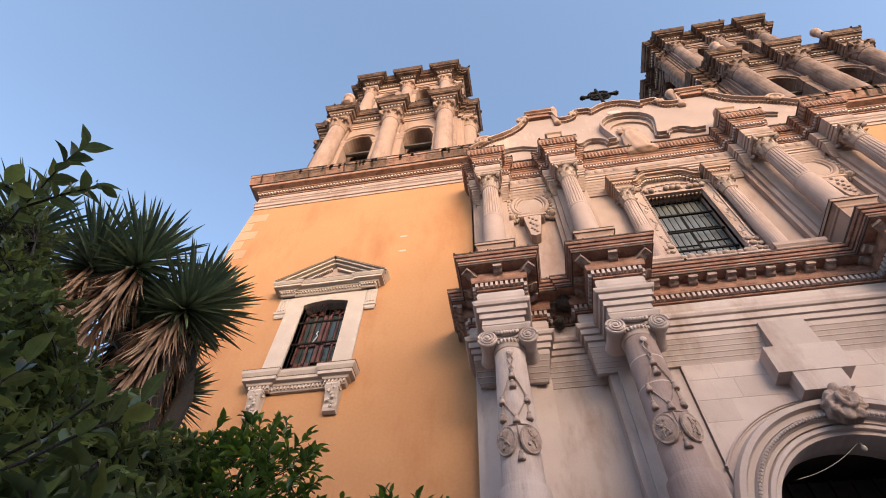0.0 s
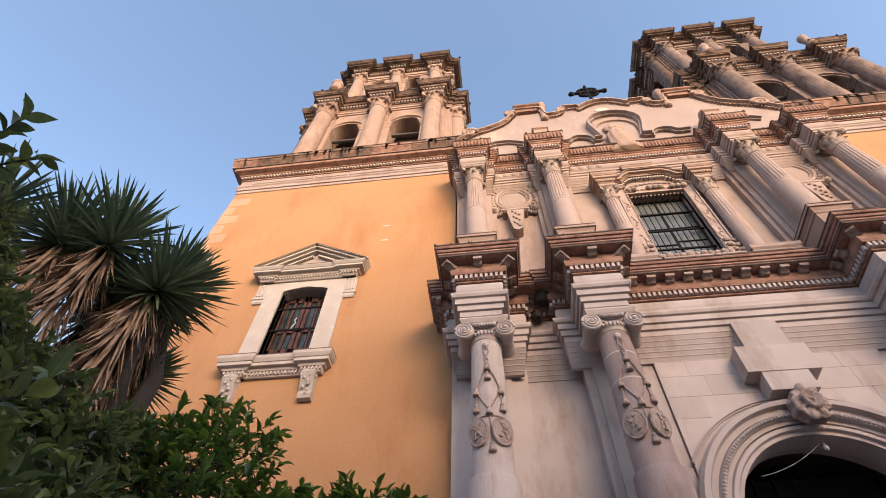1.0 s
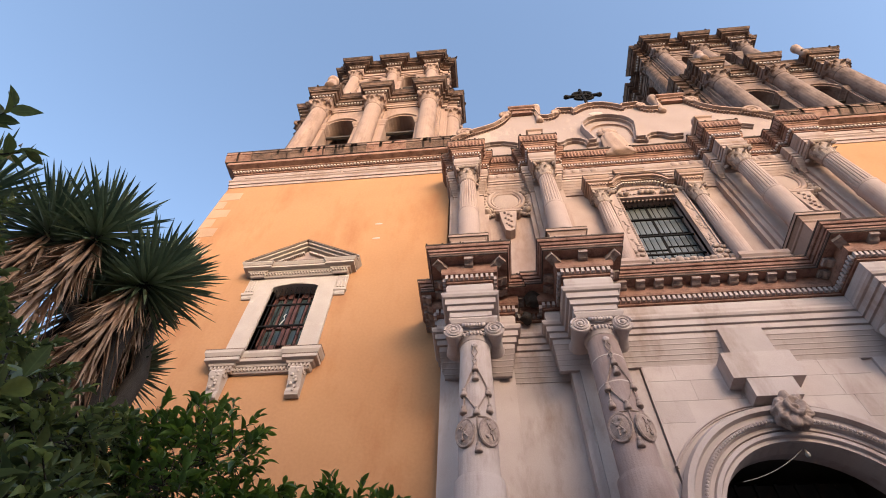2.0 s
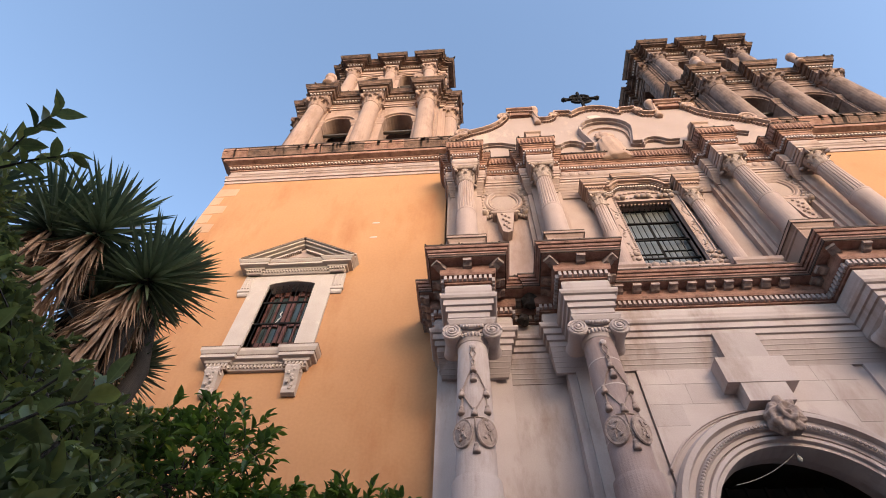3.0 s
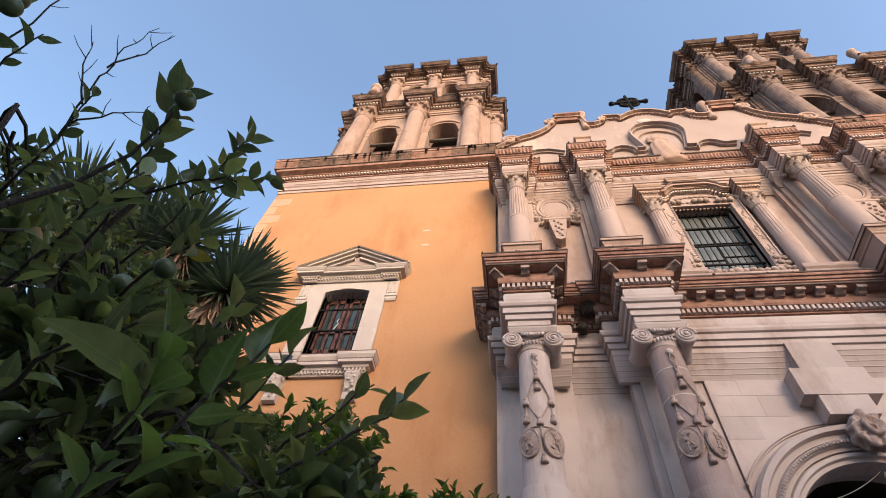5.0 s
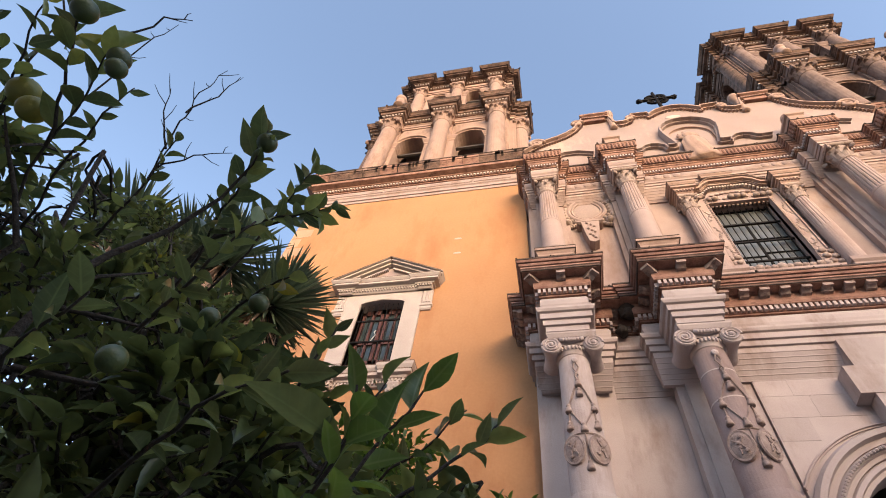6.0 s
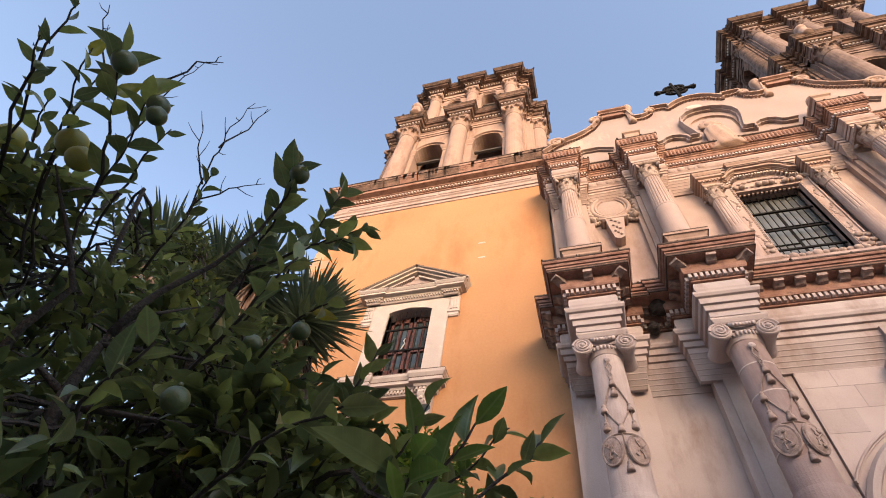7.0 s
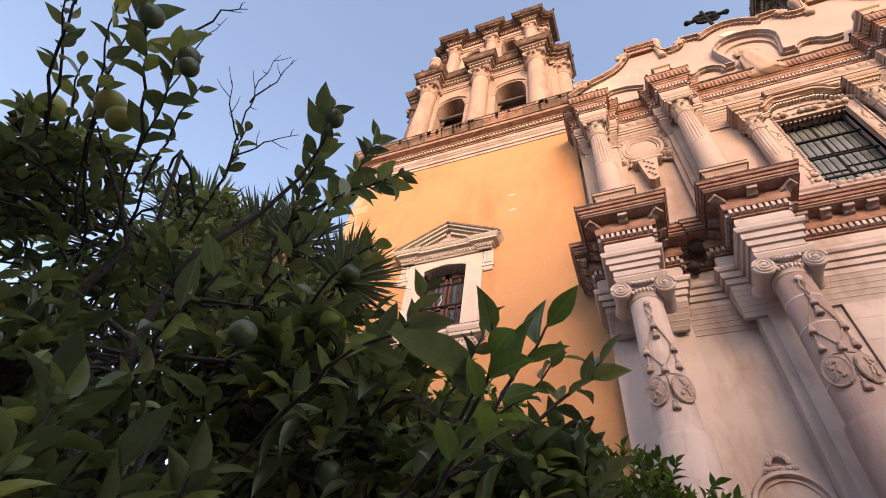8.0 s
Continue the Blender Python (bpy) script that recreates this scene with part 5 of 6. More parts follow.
def ochre_block(x0, x1, xw, name):
    blk = thing(name, "ochre stuccoed tower base with stone cornice", "building", ((x0 + x1) / 2, OCHRE_Y, 0))
    c = (x0 + x1) / 2
    bm = bmesh.new()
    arcade(bm, x0 - c, x1 - c, 0, 19.6, 0, 0.7, [(xw - c, 0.66, 10.3, 12.97, 0.13)], 12)
    for s0, s1, y0, y1 in ((x0 - c, x0 - c + 0.7, 0.7, 8.0), (x1 - c - 0.7, x1 - c, 0.7, 8.0)):
        box(bm, s0, s1, y0, y1, 0, 19.6)
    part("wall", bm, STUCCO, blk, "ochre stucco wall, faintly stained")
    # dark walls behind the window, indoor shade put into their colour
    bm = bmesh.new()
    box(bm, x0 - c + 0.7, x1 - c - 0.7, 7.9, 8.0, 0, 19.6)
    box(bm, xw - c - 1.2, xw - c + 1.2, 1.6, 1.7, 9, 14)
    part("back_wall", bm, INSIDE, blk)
    prof = {
        "architrave": [(0.03, 19.5), (0.03, 19.68), (0.07, 19.68), (0.07, 19.86), (0.12, 19.92), (0.12, 19.98)],
        "frieze": [(0.06, 19.98), (0.06, 20.42)],
        "cornice": [(0.1, 20.42), (0.1, 20.5), (0.14, 20.5), (0.14, 20.62), (0.22, 20.66), (0.22, 20.72), (0.42, 20.78), (0.42, 20.98), (0.45, 20.985), (0.45, 21.02)],
    }
    for (kind, p), mat in zip(prof.items(), (UPPERSTONE, UPPERSTONE, WEATHERED)):
        bm = bmesh.new()
        moulding(bm, x0 - c, x1 - c, 0, 8.0, p)
        part(kind, bm, mat, blk)
    bm = bmesh.new()
    dentils(bm, x0 - c - 0.12, x1 - c + 0.12, -0.14, 20.51, 20.61, 0.075, 0.06, 0.06)
    part("dentil_course", bm, WHITESTONE, blk, kind="stuff")
    # coping stones along the cornice's edge, uneven and stained
    rng = random.Random(int(abs(x0) * 10))
    x = x0 - c - 0.58
    side = [(-0.3, 21.02), (0.45, 21.02), (0.47, 21.08), (0.53, 21.2), (0.58, 21.28), (0.58, 21.33), (0.55, 21.335), (0.55, 21.36), (0.60, 21.37), (0.60, 21.56), (-0.3, 21.56)]
    while x < x1 - c + 0.5:
        wd = rng.uniform(0.35, 0.95)
        a, b = x, min(x + wd, x1 - c + 0.58)
        drop = rng.uniform(-0.02, 0.02)
        bm = bmesh.new()
        e0 = [bm.verts.new((a, -q + drop * 0.4, z + (drop if z > 21.4 else 0))) for q, z in side]
        e1 = [bm.verts.new((b, -q + drop * 0.4, z + (drop if z > 21.4 else 0))) for q, z in side]
        bm.faces.new(e0), bm.faces.new(e1[::-1])
        for k in range(len(side)):
            bm.faces.new((e0[k - 1], e1[k - 1], e1[k], e0[k]))
        bmesh.ops.recalc_face_normals(bm, faces=bm.faces[:])
        part("coping_stone", bm, WEATHERED_SHADE if rng.random() < 0.6 else WEATHERED, blk)
        x += wd + rng.choice((0.01, 0.015, 0.04))
    # thin black strips scattered along the coping, many near the middle
    for k in range(26):
        x = x0 - c + rng.uniform(-0.4, x1 - x0 + 0.3) if k > 11 else rng.uniform(-2.1, 0.9)
        wd, z0 = rng.uniform(0.05, 0.14), rng.choice((21.02, 21.2, 21.3))
        bm = bmesh.new()
        e0 = [bm.verts.new((x, -q - 0.006, z)) for q, z in side if z >= z0 and q > 0]
        e1 = [bm.verts.new((x + wd * rng.uniform(0.8, 1.2), -q - 0.006, z)) for q, z in side if z >= z0 and q > 0]
        for k2 in range(len(e0) - 1):
            bm.faces.new((e0[k2], e1[k2], e1[k2 + 1], e0[k2 + 1]))
        bmesh.ops.solidify(bm, geom=bm.faces[:], thickness=0.02)
        part("rain_stain", bm, LICHEN_AND_LINES, blk)
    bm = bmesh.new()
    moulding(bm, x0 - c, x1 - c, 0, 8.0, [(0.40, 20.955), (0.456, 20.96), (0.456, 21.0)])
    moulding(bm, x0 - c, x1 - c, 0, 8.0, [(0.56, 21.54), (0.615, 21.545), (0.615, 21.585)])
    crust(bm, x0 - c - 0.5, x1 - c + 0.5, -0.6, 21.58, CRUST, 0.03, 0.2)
    part("drip_edge", bm, LICHEN_AND_LINES, blk, kind="stuff")
    # raised panels on the frieze
    for a, b in ((0.06, 0.34), (0.36, 0.5), (0.52, 0.76), (0.78, 0.94)):
        bm = bmesh.new()
        moulding(bm, x0 - c + a * (x1 - x0), x0 - c + b * (x1 - x0), -0.06, 0.1, [(0, 20.08), (0.04, 20.11), (0.04, 20.33), (0, 20.37)])
        part("frieze_panel", bm, UPPERSTONE, blk)
    return blk


left = ochre_block(-9.0, PORTAL_L, -4.57, "tower_base")
lw = window_thing(left, -4.57 - (-9.0 + PORTAL_L) / 2, 10.3, 13.1)
right = ochre_block(PORTAL_R, 21.0, 16.3, "tower_base")
rw = window_thing(right, 16.3 - (PORTAL_R + 21.0) / 2, 10.3, 13.1)
# toothed grey lime quoins on the outer corner
rng = random.Random(11)
for k in range(26):
    z0 = 3.0 + k * 0.62
    bm = bmesh.new()
    wd = (0.85 if k % 2 else 0.42) * rng.uniform(0.85, 1.15)
    v = box(bm, -4.36, -4.36 + wd, -0.006, 0.05, z0, z0 + 0.6)
    v[1].co.z += 0.05
    v[5].co.z -= 0.06
    part("quoin", bm, QUOIN, left)
# pale scars in the stucco
for x, z in ((-2.6, 16.15), (-2.55, 15.3)):
    bm = bmesh.new()
    bmesh.ops.create_icosphere(bm, subdivisions=2, radius=1, matrix=pose(x + 4.65, -0.0, z) @ Matrix.Diagonal((0.13, 0.008, 0.05, 1)))
    for v in bm.verts:
        v.co.x += 0.05 * noise.noise(v.co * 12)
    part("plaster_scar", bm, WHITESTONE, left)


# ---------------------------------------------------------------- bell towers
def tower_face(t, m, hx, dist, z0, z1, arches, cols, colr, cap, ent, dent, stone):
    """One side of a tower storey; hx: half width, dist: from the middle to the wall."""
    def put(name, bm, mat, smooth=False, kind="", label=""):
        bm.transform(m)
        return part(name, bm, mat, t, label, smooth, kind)
    bm = bmesh.new()
    arcade(bm, -hx, hx, z0, z1, -dist, -dist + 0.8, arches, 14)
    put("wall", bm, stone)
    for xc, h, sill, spring, rise in arches:
        bm = bmesh.new()
        band(bm, arch_line(xc, spring, h, 16), 0.05, 0.13, -dist + 0.01, 0.2)
        put("archivolt", bm, stone)
        for s in (-1, 1):
            bm = bmesh.new()
            x = xc + s * (h + 0.16)
            moulding(bm, x - 0.17, x + 0.17, -dist - 0.1, -dist + 0.3, [(0, sill), (0, spring - 0.45), (0.04, spring - 0.4), (0.04, spring - 0.3), (0.08, spring - 0.22), (0.13, spring - 0.1), (0.13, spring - 0.02)])
            put("impost", bm, stone)
        bm = bmesh.new()
        tube(bm, [(xc - h, -dist + 0.4, spring - 0.35), (xc + h, -dist + 0.4, spring - 0.35)], 0.09, 6)
        put("beam", bm, DARKWOOD)
    out = 0.55 if colr > 0.36 else 0.40
    for x in cols:
        bm = bmesh.new()
        box(bm, x - colr * 1.2, x + colr * 1.2, -dist - 0.12, -dist + 0.05, z0, cap[1])
        put("pilaster", bm, stone)
        bm = bmesh.new()
        revolve(bm, [(colr * 1.06, z0 + 0.56), (colr * 1.06, z0 + 0.9), (colr * 1.05, z0 + 0.95), (colr * 1.06, z0 + 1.6), (colr, cap[0])], x, 0.27 - dist - out, 24)
        put("column", bm, stone)
        bm = bmesh.new()
        leafy_capital(bm, colr, cap[0], cap[1], colr * 1.3)
        bm.transform(Matrix.Translation((x, 0.27 - dist - out, 0)))
        put("capital", bm, stone)
    for kind, prof in ent.items():
        bm = bmesh.new()
        moulding(bm, -hx, hx, -dist - 0.05, -dist + 0.8, prof)
        for x in cols:
            moulding(bm, x - colr * 1.15, x + colr * 1.15, -dist - out, -dist + 0.2, prof)
        put(kind, bm, WEATHERED_SHADE if kind == "cornice" else stone)
    q, z = ent["cornice"][-1]
    # dark strips on the cornice's top edge and a step below it
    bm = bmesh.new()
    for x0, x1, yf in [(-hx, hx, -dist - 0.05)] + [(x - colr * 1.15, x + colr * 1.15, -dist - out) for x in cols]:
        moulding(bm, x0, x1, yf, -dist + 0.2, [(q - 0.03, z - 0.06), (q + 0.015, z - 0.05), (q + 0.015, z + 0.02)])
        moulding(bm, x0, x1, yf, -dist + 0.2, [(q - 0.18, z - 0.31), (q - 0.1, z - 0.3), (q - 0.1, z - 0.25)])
    put("drip_edge", bm, LICHEN_AND_LINES)
    bm = bmesh.new()
    for x0, x1, yf in [(-hx, hx, -dist - 0.05)] + [(x - colr * 1.15, x + colr * 1.15, -dist - out) for x in cols]:
        crust(bm, x0 - q, x1 + q, yf - q + 0.05, z + 0.02, CRUST, 0.07, 0.24)
    put("crust", bm, LICHEN_AND_LINES, kind="stuff")
    proj, a, b = dent
    bm = bmesh.new()
    dentils(bm, -hx, hx, -dist - 0.05 - proj, a, b, 0.09, 0.07, 0.06)
    for x in cols:
        dentils(bm, x - colr * 1.15 - proj, x + colr * 1.15 + proj, -dist - out - proj, a, b, 0.09, 0.07, 0.06)
    put("dentil_course", bm, WHITESTONE, kind="stuff")


def bell_tower(cx, cy, shift, lift, urns, stone):
    t = thing("bell_tower", "two-storey stone bell tower with columns and heavy weathered cornices", "bell tower", (cx, cy, lift), group="bell towers")
    E1 = {"architrave": [(0, 27.45), (0, 27.62), (0.04, 27.62), (0.04, 27.8), (0.1, 27.86)], "frieze": [(0.03, 27.86), (0.03, 28.1)],
          "cornice": [(0.08, 28.1), (0.08, 28.18), (0.1, 28.18), (0.1, 28.32), (0.2, 28.36), (0.22, 28.45), (0.22, 28.55), (0.32, 28.57), (0.32, 28.68), (0.35, 28.68), (0.35, 28.73), (0.4, 28.83), (0.43, 28.86), (0.43, 28.96)]}
    E2 = {"architrave": [(0, 34.9), (0, 35.1), (0.05, 35.1), (0.05, 35.3)], "frieze": [(0.02, 35.3), (0.02, 35.6)],
          "cornice": [(0.08, 35.6), (0.08, 35.66), (0.1, 35.66), (0.1, 35.8), (0.2, 35.84), (0.2, 35.92), (0.4, 35.95), (0.4, 36.08), (0.45, 36.08), (0.45, 36.14), (0.54, 36.24), (0.58, 36.28), (0.58, 36.4)]}
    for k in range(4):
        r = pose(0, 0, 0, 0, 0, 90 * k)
        # each tower's left side gets darker stone: weathering plus shade in the colour
        tower_face(t, r, 3.3, 3.5, 21.0, 28.9, [(-1.46, 0.74, 22.4, 25.5, 0.74), (1.46, 0.74, 22.4, 25.5, 0.74)], (-2.76, 0, 2.76), 0.40, (26.65, 27.45), E1, (0.1, 28.19, 28.31), WEATHERED_SHADE if k == 3 else stone)
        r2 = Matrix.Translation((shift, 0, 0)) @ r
        tower_face(t, r2, 2.85, 2.95, 29.0, 36.2, [(-1.1, 0.5, 31.0, 33.9, 0.5), (1.1, 0.5, 31.0, 33.9, 0.5)], (-2.4, 0, 2.4), 0.33, (34.15, 34.9), E2, (0.1, 35.67, 35.79), WEATHERED_SHADE if k == 3 else stone)
    bm = bmesh.new()
    box(bm, -3.5, 3.5, -3.5, 3.5, 28.6, 28.9)
    part("floor_slab", bm, TOWERSTONE, t)
    bm = bmesh.new()
    box(bm, -2.9 + shift, 2.9 + shift, -3.1, 3.1, 36.0, 36.3)
    part("roof_slab", bm, TOWERSTONE, t)
    for x, y, z, tall, wide in urns:
        bm = bmesh.new()
        revolve(bm, [(wide * q, z + tall * h) for q, h in ((0.9, 0.0), (0.95, 0.12), (0.8, 0.18), (0.8, 0.5), (0.72, 0.55), (0.9, 0.6), (1.0, 0.7), (0.95, 0.8), (0.6, 0.9), (0.25, 0.95), (0.12, 1.0))], x, y, 18)
        part("finial", bm, TOWERSTONE, t, "round stone finial", smooth=True)
    return t


bell_tower(-4.18, 11.6, 0.08, -0.15, [(-2.52, -4.4, 28.9, 1.4, 0.32)], TOWERSTONE)
bell_tower(15.5, 12.0, -0.65, 0.4, [(2.0, -4.3, 28.6, 1.5, 0.22), (-2.9, -4.4, 28.8, 1.2, 0.26)], SOOTSTONE)
for side, x0, x1 in ((0, -9.0, -0.3), (1, 12.12, 21.0)):
    bm = bmesh.new()
    box(bm, x0, x1, 8.0, 16.0, 21.0, 21.3)
    part("tower_terrace", bm, PAVING, None, "flat stone terrace under the bell tower", kind="structure")


# ---------------------------------------------------------------- planting
LEAF_ROWS = ((0.0, 0.06, 0.0), (0.1, 0.4, 0.005), (0.25, 0.84, 0.02), (0.45, 1.0, 0.03), (0.65, 0.8, 0.035), (0.84, 0.4, 0.02), (1.0, 0.02, -0.02))


def leaf_points(length, width, droop, curl):
    """A pointed oval leaf along +x, folded at its midrib; its verts and faces."""
    vs, fs = [], []
    for t, w, lift in LEAF_ROWS:
        z = lift * length - droop * length * t * t
        y = 0.5 * width * w
        vs += [(t * length, -y, z + y * curl), (t * length, 0, z - 0.02 * length * w), (t * length, y, z + y * curl)]
    for k in range(len(LEAF_ROWS) - 1):
        for q in (0, 1):
            a = 3 * k + q
            fs.append((a, a + 3, a + 4, a + 1))
    return vs, fs


class Leaves:
    """Gathers many leaves for one mesh."""

    def __init__(self):
        self.v, self.f = [], []

    def add(self, m, shape):
        n = len(self.v)
        self.v += [tuple(m @ Vector(p)) for p in shape[0]]
        self.f += [tuple(q + n for q in f) for f in shape[1]]

    def mesh(self, name, mat, parent, label="", kind="stuff"):
        me = bpy.data.meshes.new(name)
        me.from_pydata(self.v, [], self.f)
        me.materials.append(mat)
        me.polygons.foreach_set("use_smooth", [True] * len(me.polygons))
        ob = new(name, me)
        ob.parent = parent
        return tagged(ob, label, kind=kind)


def frame_along(p, d, spin):
    """A pose at p with its x axis along d, turned about it by spin."""
    d = Vector(d).normalized()
    q = d.to_track_quat("X", "Z").to_matrix().to_4x4()
    return Matrix.Translation(p) @ q @ Matrix.Rotation(spin, 4, "X")


def bend(a, b, rng, sag=0.12, steps=6):
    a, b = Vector(a), Vector(b)
    side = Vector((rng.uniform(-1, 1), rng.uniform(-1, 1), rng.uniform(-0.6, 0.6))) * (b - a).length * sag
    kink = (b - a).length * 0.05
    return [a.lerp(b, t) + side * math.sin(math.pi * t) + Vector((rng.uniform(-kink, kink), rng.uniform(-kink, kink), rng.uniform(-kink, kink))) * (0 < t < 1) for t in [k / steps for k in range(steps + 1)]]


def leafy_tree(name, label, foot, limbs, clumps, count, leaf_len, leaf_mat, seed, twig_leaves=11, trunk_r=0.09):
    """A citrus tree: trunk, limbs, twigs and leaves; clumps are (middle, radii, share of the twigs)."""
    rng = random.Random(seed)
    t = thing(name, label, "tree", foot)
    off = Vector(foot)
    fork = Vector((0.05, 0.0, 1.25))
    bm = bmesh.new()
    tube(bm, [(0, 0, -0.1), (0.02, 0.01, 0.4), (-0.02, 0.02, 0.8), fork], [trunk_r * 1.25, trunk_r, trunk_r * 0.92, trunk_r * 0.85], 10)
    part("trunk", bm, BARK, t, smooth=True)
    nodes = []
    for end in limbs:
        pts = bend(fork, Vector(end) - off, rng, 0.12, 9)
        bm = bmesh.new()
        tube(bm, pts, [trunk_r * (0.42 - 0.038 * k) for k in range(10)], 7)
        part("limb", bm, BARK, t, smooth=True)
        nodes += pts[3:]
    shapes = [leaf_points(leaf_len * s, leaf_len * s * w, dr, cu) for s, w, dr, cu in ((1.0, 0.44, 0.12, 0.5), (0.78, 0.48, 0.02, 0.35), (1.2, 0.42, 0.28, 0.6), (0.6, 0.5, -0.05, 0.4), (0.9, 0.42, 0.2, 0.8), (0.72, 0.46, 0.1, 0.2))]
    leaves, wood = Leaves(), bmesh.new()
    for mid, rad, share in clumps:
        mid = Vector(mid) - off
        for _ in range(int(count * share)):
            while True:
                u = Vector((rng.uniform(-1, 1), rng.uniform(-1, 1), rng.uniform(-1, 1)))
                if 0.25 < u.length < 1.0 and rng.random() < u.length ** 1.2:
                    break
            p = mid + Vector((u.x * rad[0], u.y * rad[1], u.z * rad[2]))
            near = min(nodes, key=lambda q: (q - p).length_squared)
            d = (u.normalized() * 0.7 + Vector((rng.uniform(-0.6, 0.6), rng.uniform(-0.6, 0.6), rng.uniform(-0.2, 0.8)))).normalized()
            ln = leaf_len * rng.uniform(1.6, 2.8)
            start = p - d * ln
            if rng.random() < 0.55:
                back = near - start
                tube(wood, bend(start + back.normalized() * min(back.length, 0.28), start, rng, 0.22, 6), [0.006, 0.0055, 0.005, 0.0045, 0.004, 0.0035, 0.003], 4, False)
            tube(wood, [start, start.lerp(p, 0.5) + Vector((rng.uniform(-0.01, 0.01), 0, rng.uniform(-0.01, 0.01))), p], [0.004, 0.003, 0.002], 4, False)
            for k in range(twig_leaves):
                f = (k + 0.6) / twig_leaves
                a = 2.4 * k + rng.uniform(-0.5, 0.5)
                side = d.orthogonal().normalized()
                side.rotate(Matrix.Rotation(a, 3, d))
                lean = rng.uniform(0.35, 1.0) * (1.15 - 0.6 * f)
                dd = d * (1 - 0.45 * lean) + side * lean + Vector((0, 0, -0.15))
                leaves.add(frame_along(start + d * ln * f, dd, rng.uniform(-0.7, 0.7)), rng.choice(shapes))
    leaves.mesh("crown", leaf_mat, t, "dense pointed glossy leaves")
    part("twig_work", wood, BARK, t, kind="stuff")
    return t


leaf_pool = {}


def sprig(t, rng, path, n, size, mat=None, spread=0.9, r=0.0045, first=0.15):
    """A single shoot with each leaf its own part."""
    if mat is None:
        mat, n, size = CITRUS_LEAF, round(n * 1.35), size * 0.86
    off = Vector(t.location)
    pts = [Vector(p) - off for p in path]
    crooked = [pts[0]]
    for a, b in zip(pts, pts[1:]):
        for q in (0.33, 0.67):
            crooked.append(a.lerp(b, q) + Vector((rng.uniform(-1, 1), rng.uniform(-1, 1), rng.uniform(-1, 1))) * 0.05 * (b - a).length)
        crooked.append(b)
    bm = bmesh.new()
    tube(bm, crooked, [r * (1 - 0.6 * k / (len(crooked) - 1)) for k in range(len(crooked))], 6)
    part("shoot", bm, BARK, t, smooth=True)
    seg = [(a, b) for a, b in zip(pts, pts[1:])]
    total = sum((b - a).length for a, b in seg)
    for k in range(n):
        f = first + (1 - first) * (k + 0.5) / n if n > 1 else 1.0
        d, at = f * total, None
        for a, b in seg:
            if d <= (b - a).length or (a, b) == seg[-1]:
                at, way = a + (b - a).normalized() * min(d, (b - a).length), (b - a).normalized()
                break
            d -= (b - a).length
        side = way.orthogonal().normalized()
        side.rotate(Matrix.Rotation(2.4 * k + rng.uniform(-0.4, 0.4), 3, way))
        dd = way * (0.5 + 0.45 * f) + side * spread * rng.uniform(0.7, 1.3) * (1.25 - 0.45 * f) + Vector((0, 0, -0.22))
        s = round(size * rng.uniform(0.75, 1.15), 2)
        key = (s, mat.name, rng.randrange(3))
        if key not in leaf_pool:
            vs, fs = leaf_points(s, s * (0.40 + 0.04 * key[2]), 0.04 + 0.1 * key[2], 0.3 + 0.2 * key[2])
            me = bpy.data.meshes.new("leaf")
            me.from_pydata(vs, [], fs)
            me.materials.append(mat)
            me.polygons.foreach_set("use_smooth", [True] * len(me.polygons))
            leaf_pool[key] = me
        ob = new("leaf", leaf_pool[key])
        ob.parent = t
        ob.matrix_basis = frame_along(at, dd, rng.uniform(-0.8, 0.8))


def one_leaf(t, base, tip, width):
    """A single large leaf from its stalk to its tip."""
    a, b = Vector(base) - Vector(t.location), Vector(tip) - Vector(t.location)
    ln = (b - a).length
    vs, fs = leaf_points(ln, width, 0.06, 0.35)
    me = bpy.data.meshes.new("leaf")
    me.from_pydata(vs, [], fs)
    me.materials.append(CITRUS_LEAF)
    me.polygons.foreach_set("use_smooth", [True] * len(me.polygons))
    ob = new("leaf", me)
    ob.parent = t
    ob.matrix_basis = frame_along(a, b - a, 0.3)


fruit_pool = {}


def fruit(t, at, r, mat, label):
    key = (round(r, 3), mat.name)
    if key not in fruit_pool:
        bm = bmesh.new()
        revolve(bm, [(r * math.sin(math.pi * k / 16) + 0.0005, -r * 0.97 * math.cos(math.pi * k / 16)) for k in range(17)], 0, 0, 24)
        tube(bm, [(0, 0, r * 0.93), (0.002, 0.001, r * 1.25)], [0.006, 0.003], 6)
        o = part("orange", bm, mat, t, label, smooth=True)
        fruit_pool[key] = o.data
    else:
        o = tagged(new("orange", fruit_pool[key]), label)
        o.parent = t
    o.matrix_basis = Matrix.Translation(Vector(at) - Vector(t.location)) @ pose(0, 0, 0, 20, 15, 40 * at[0])


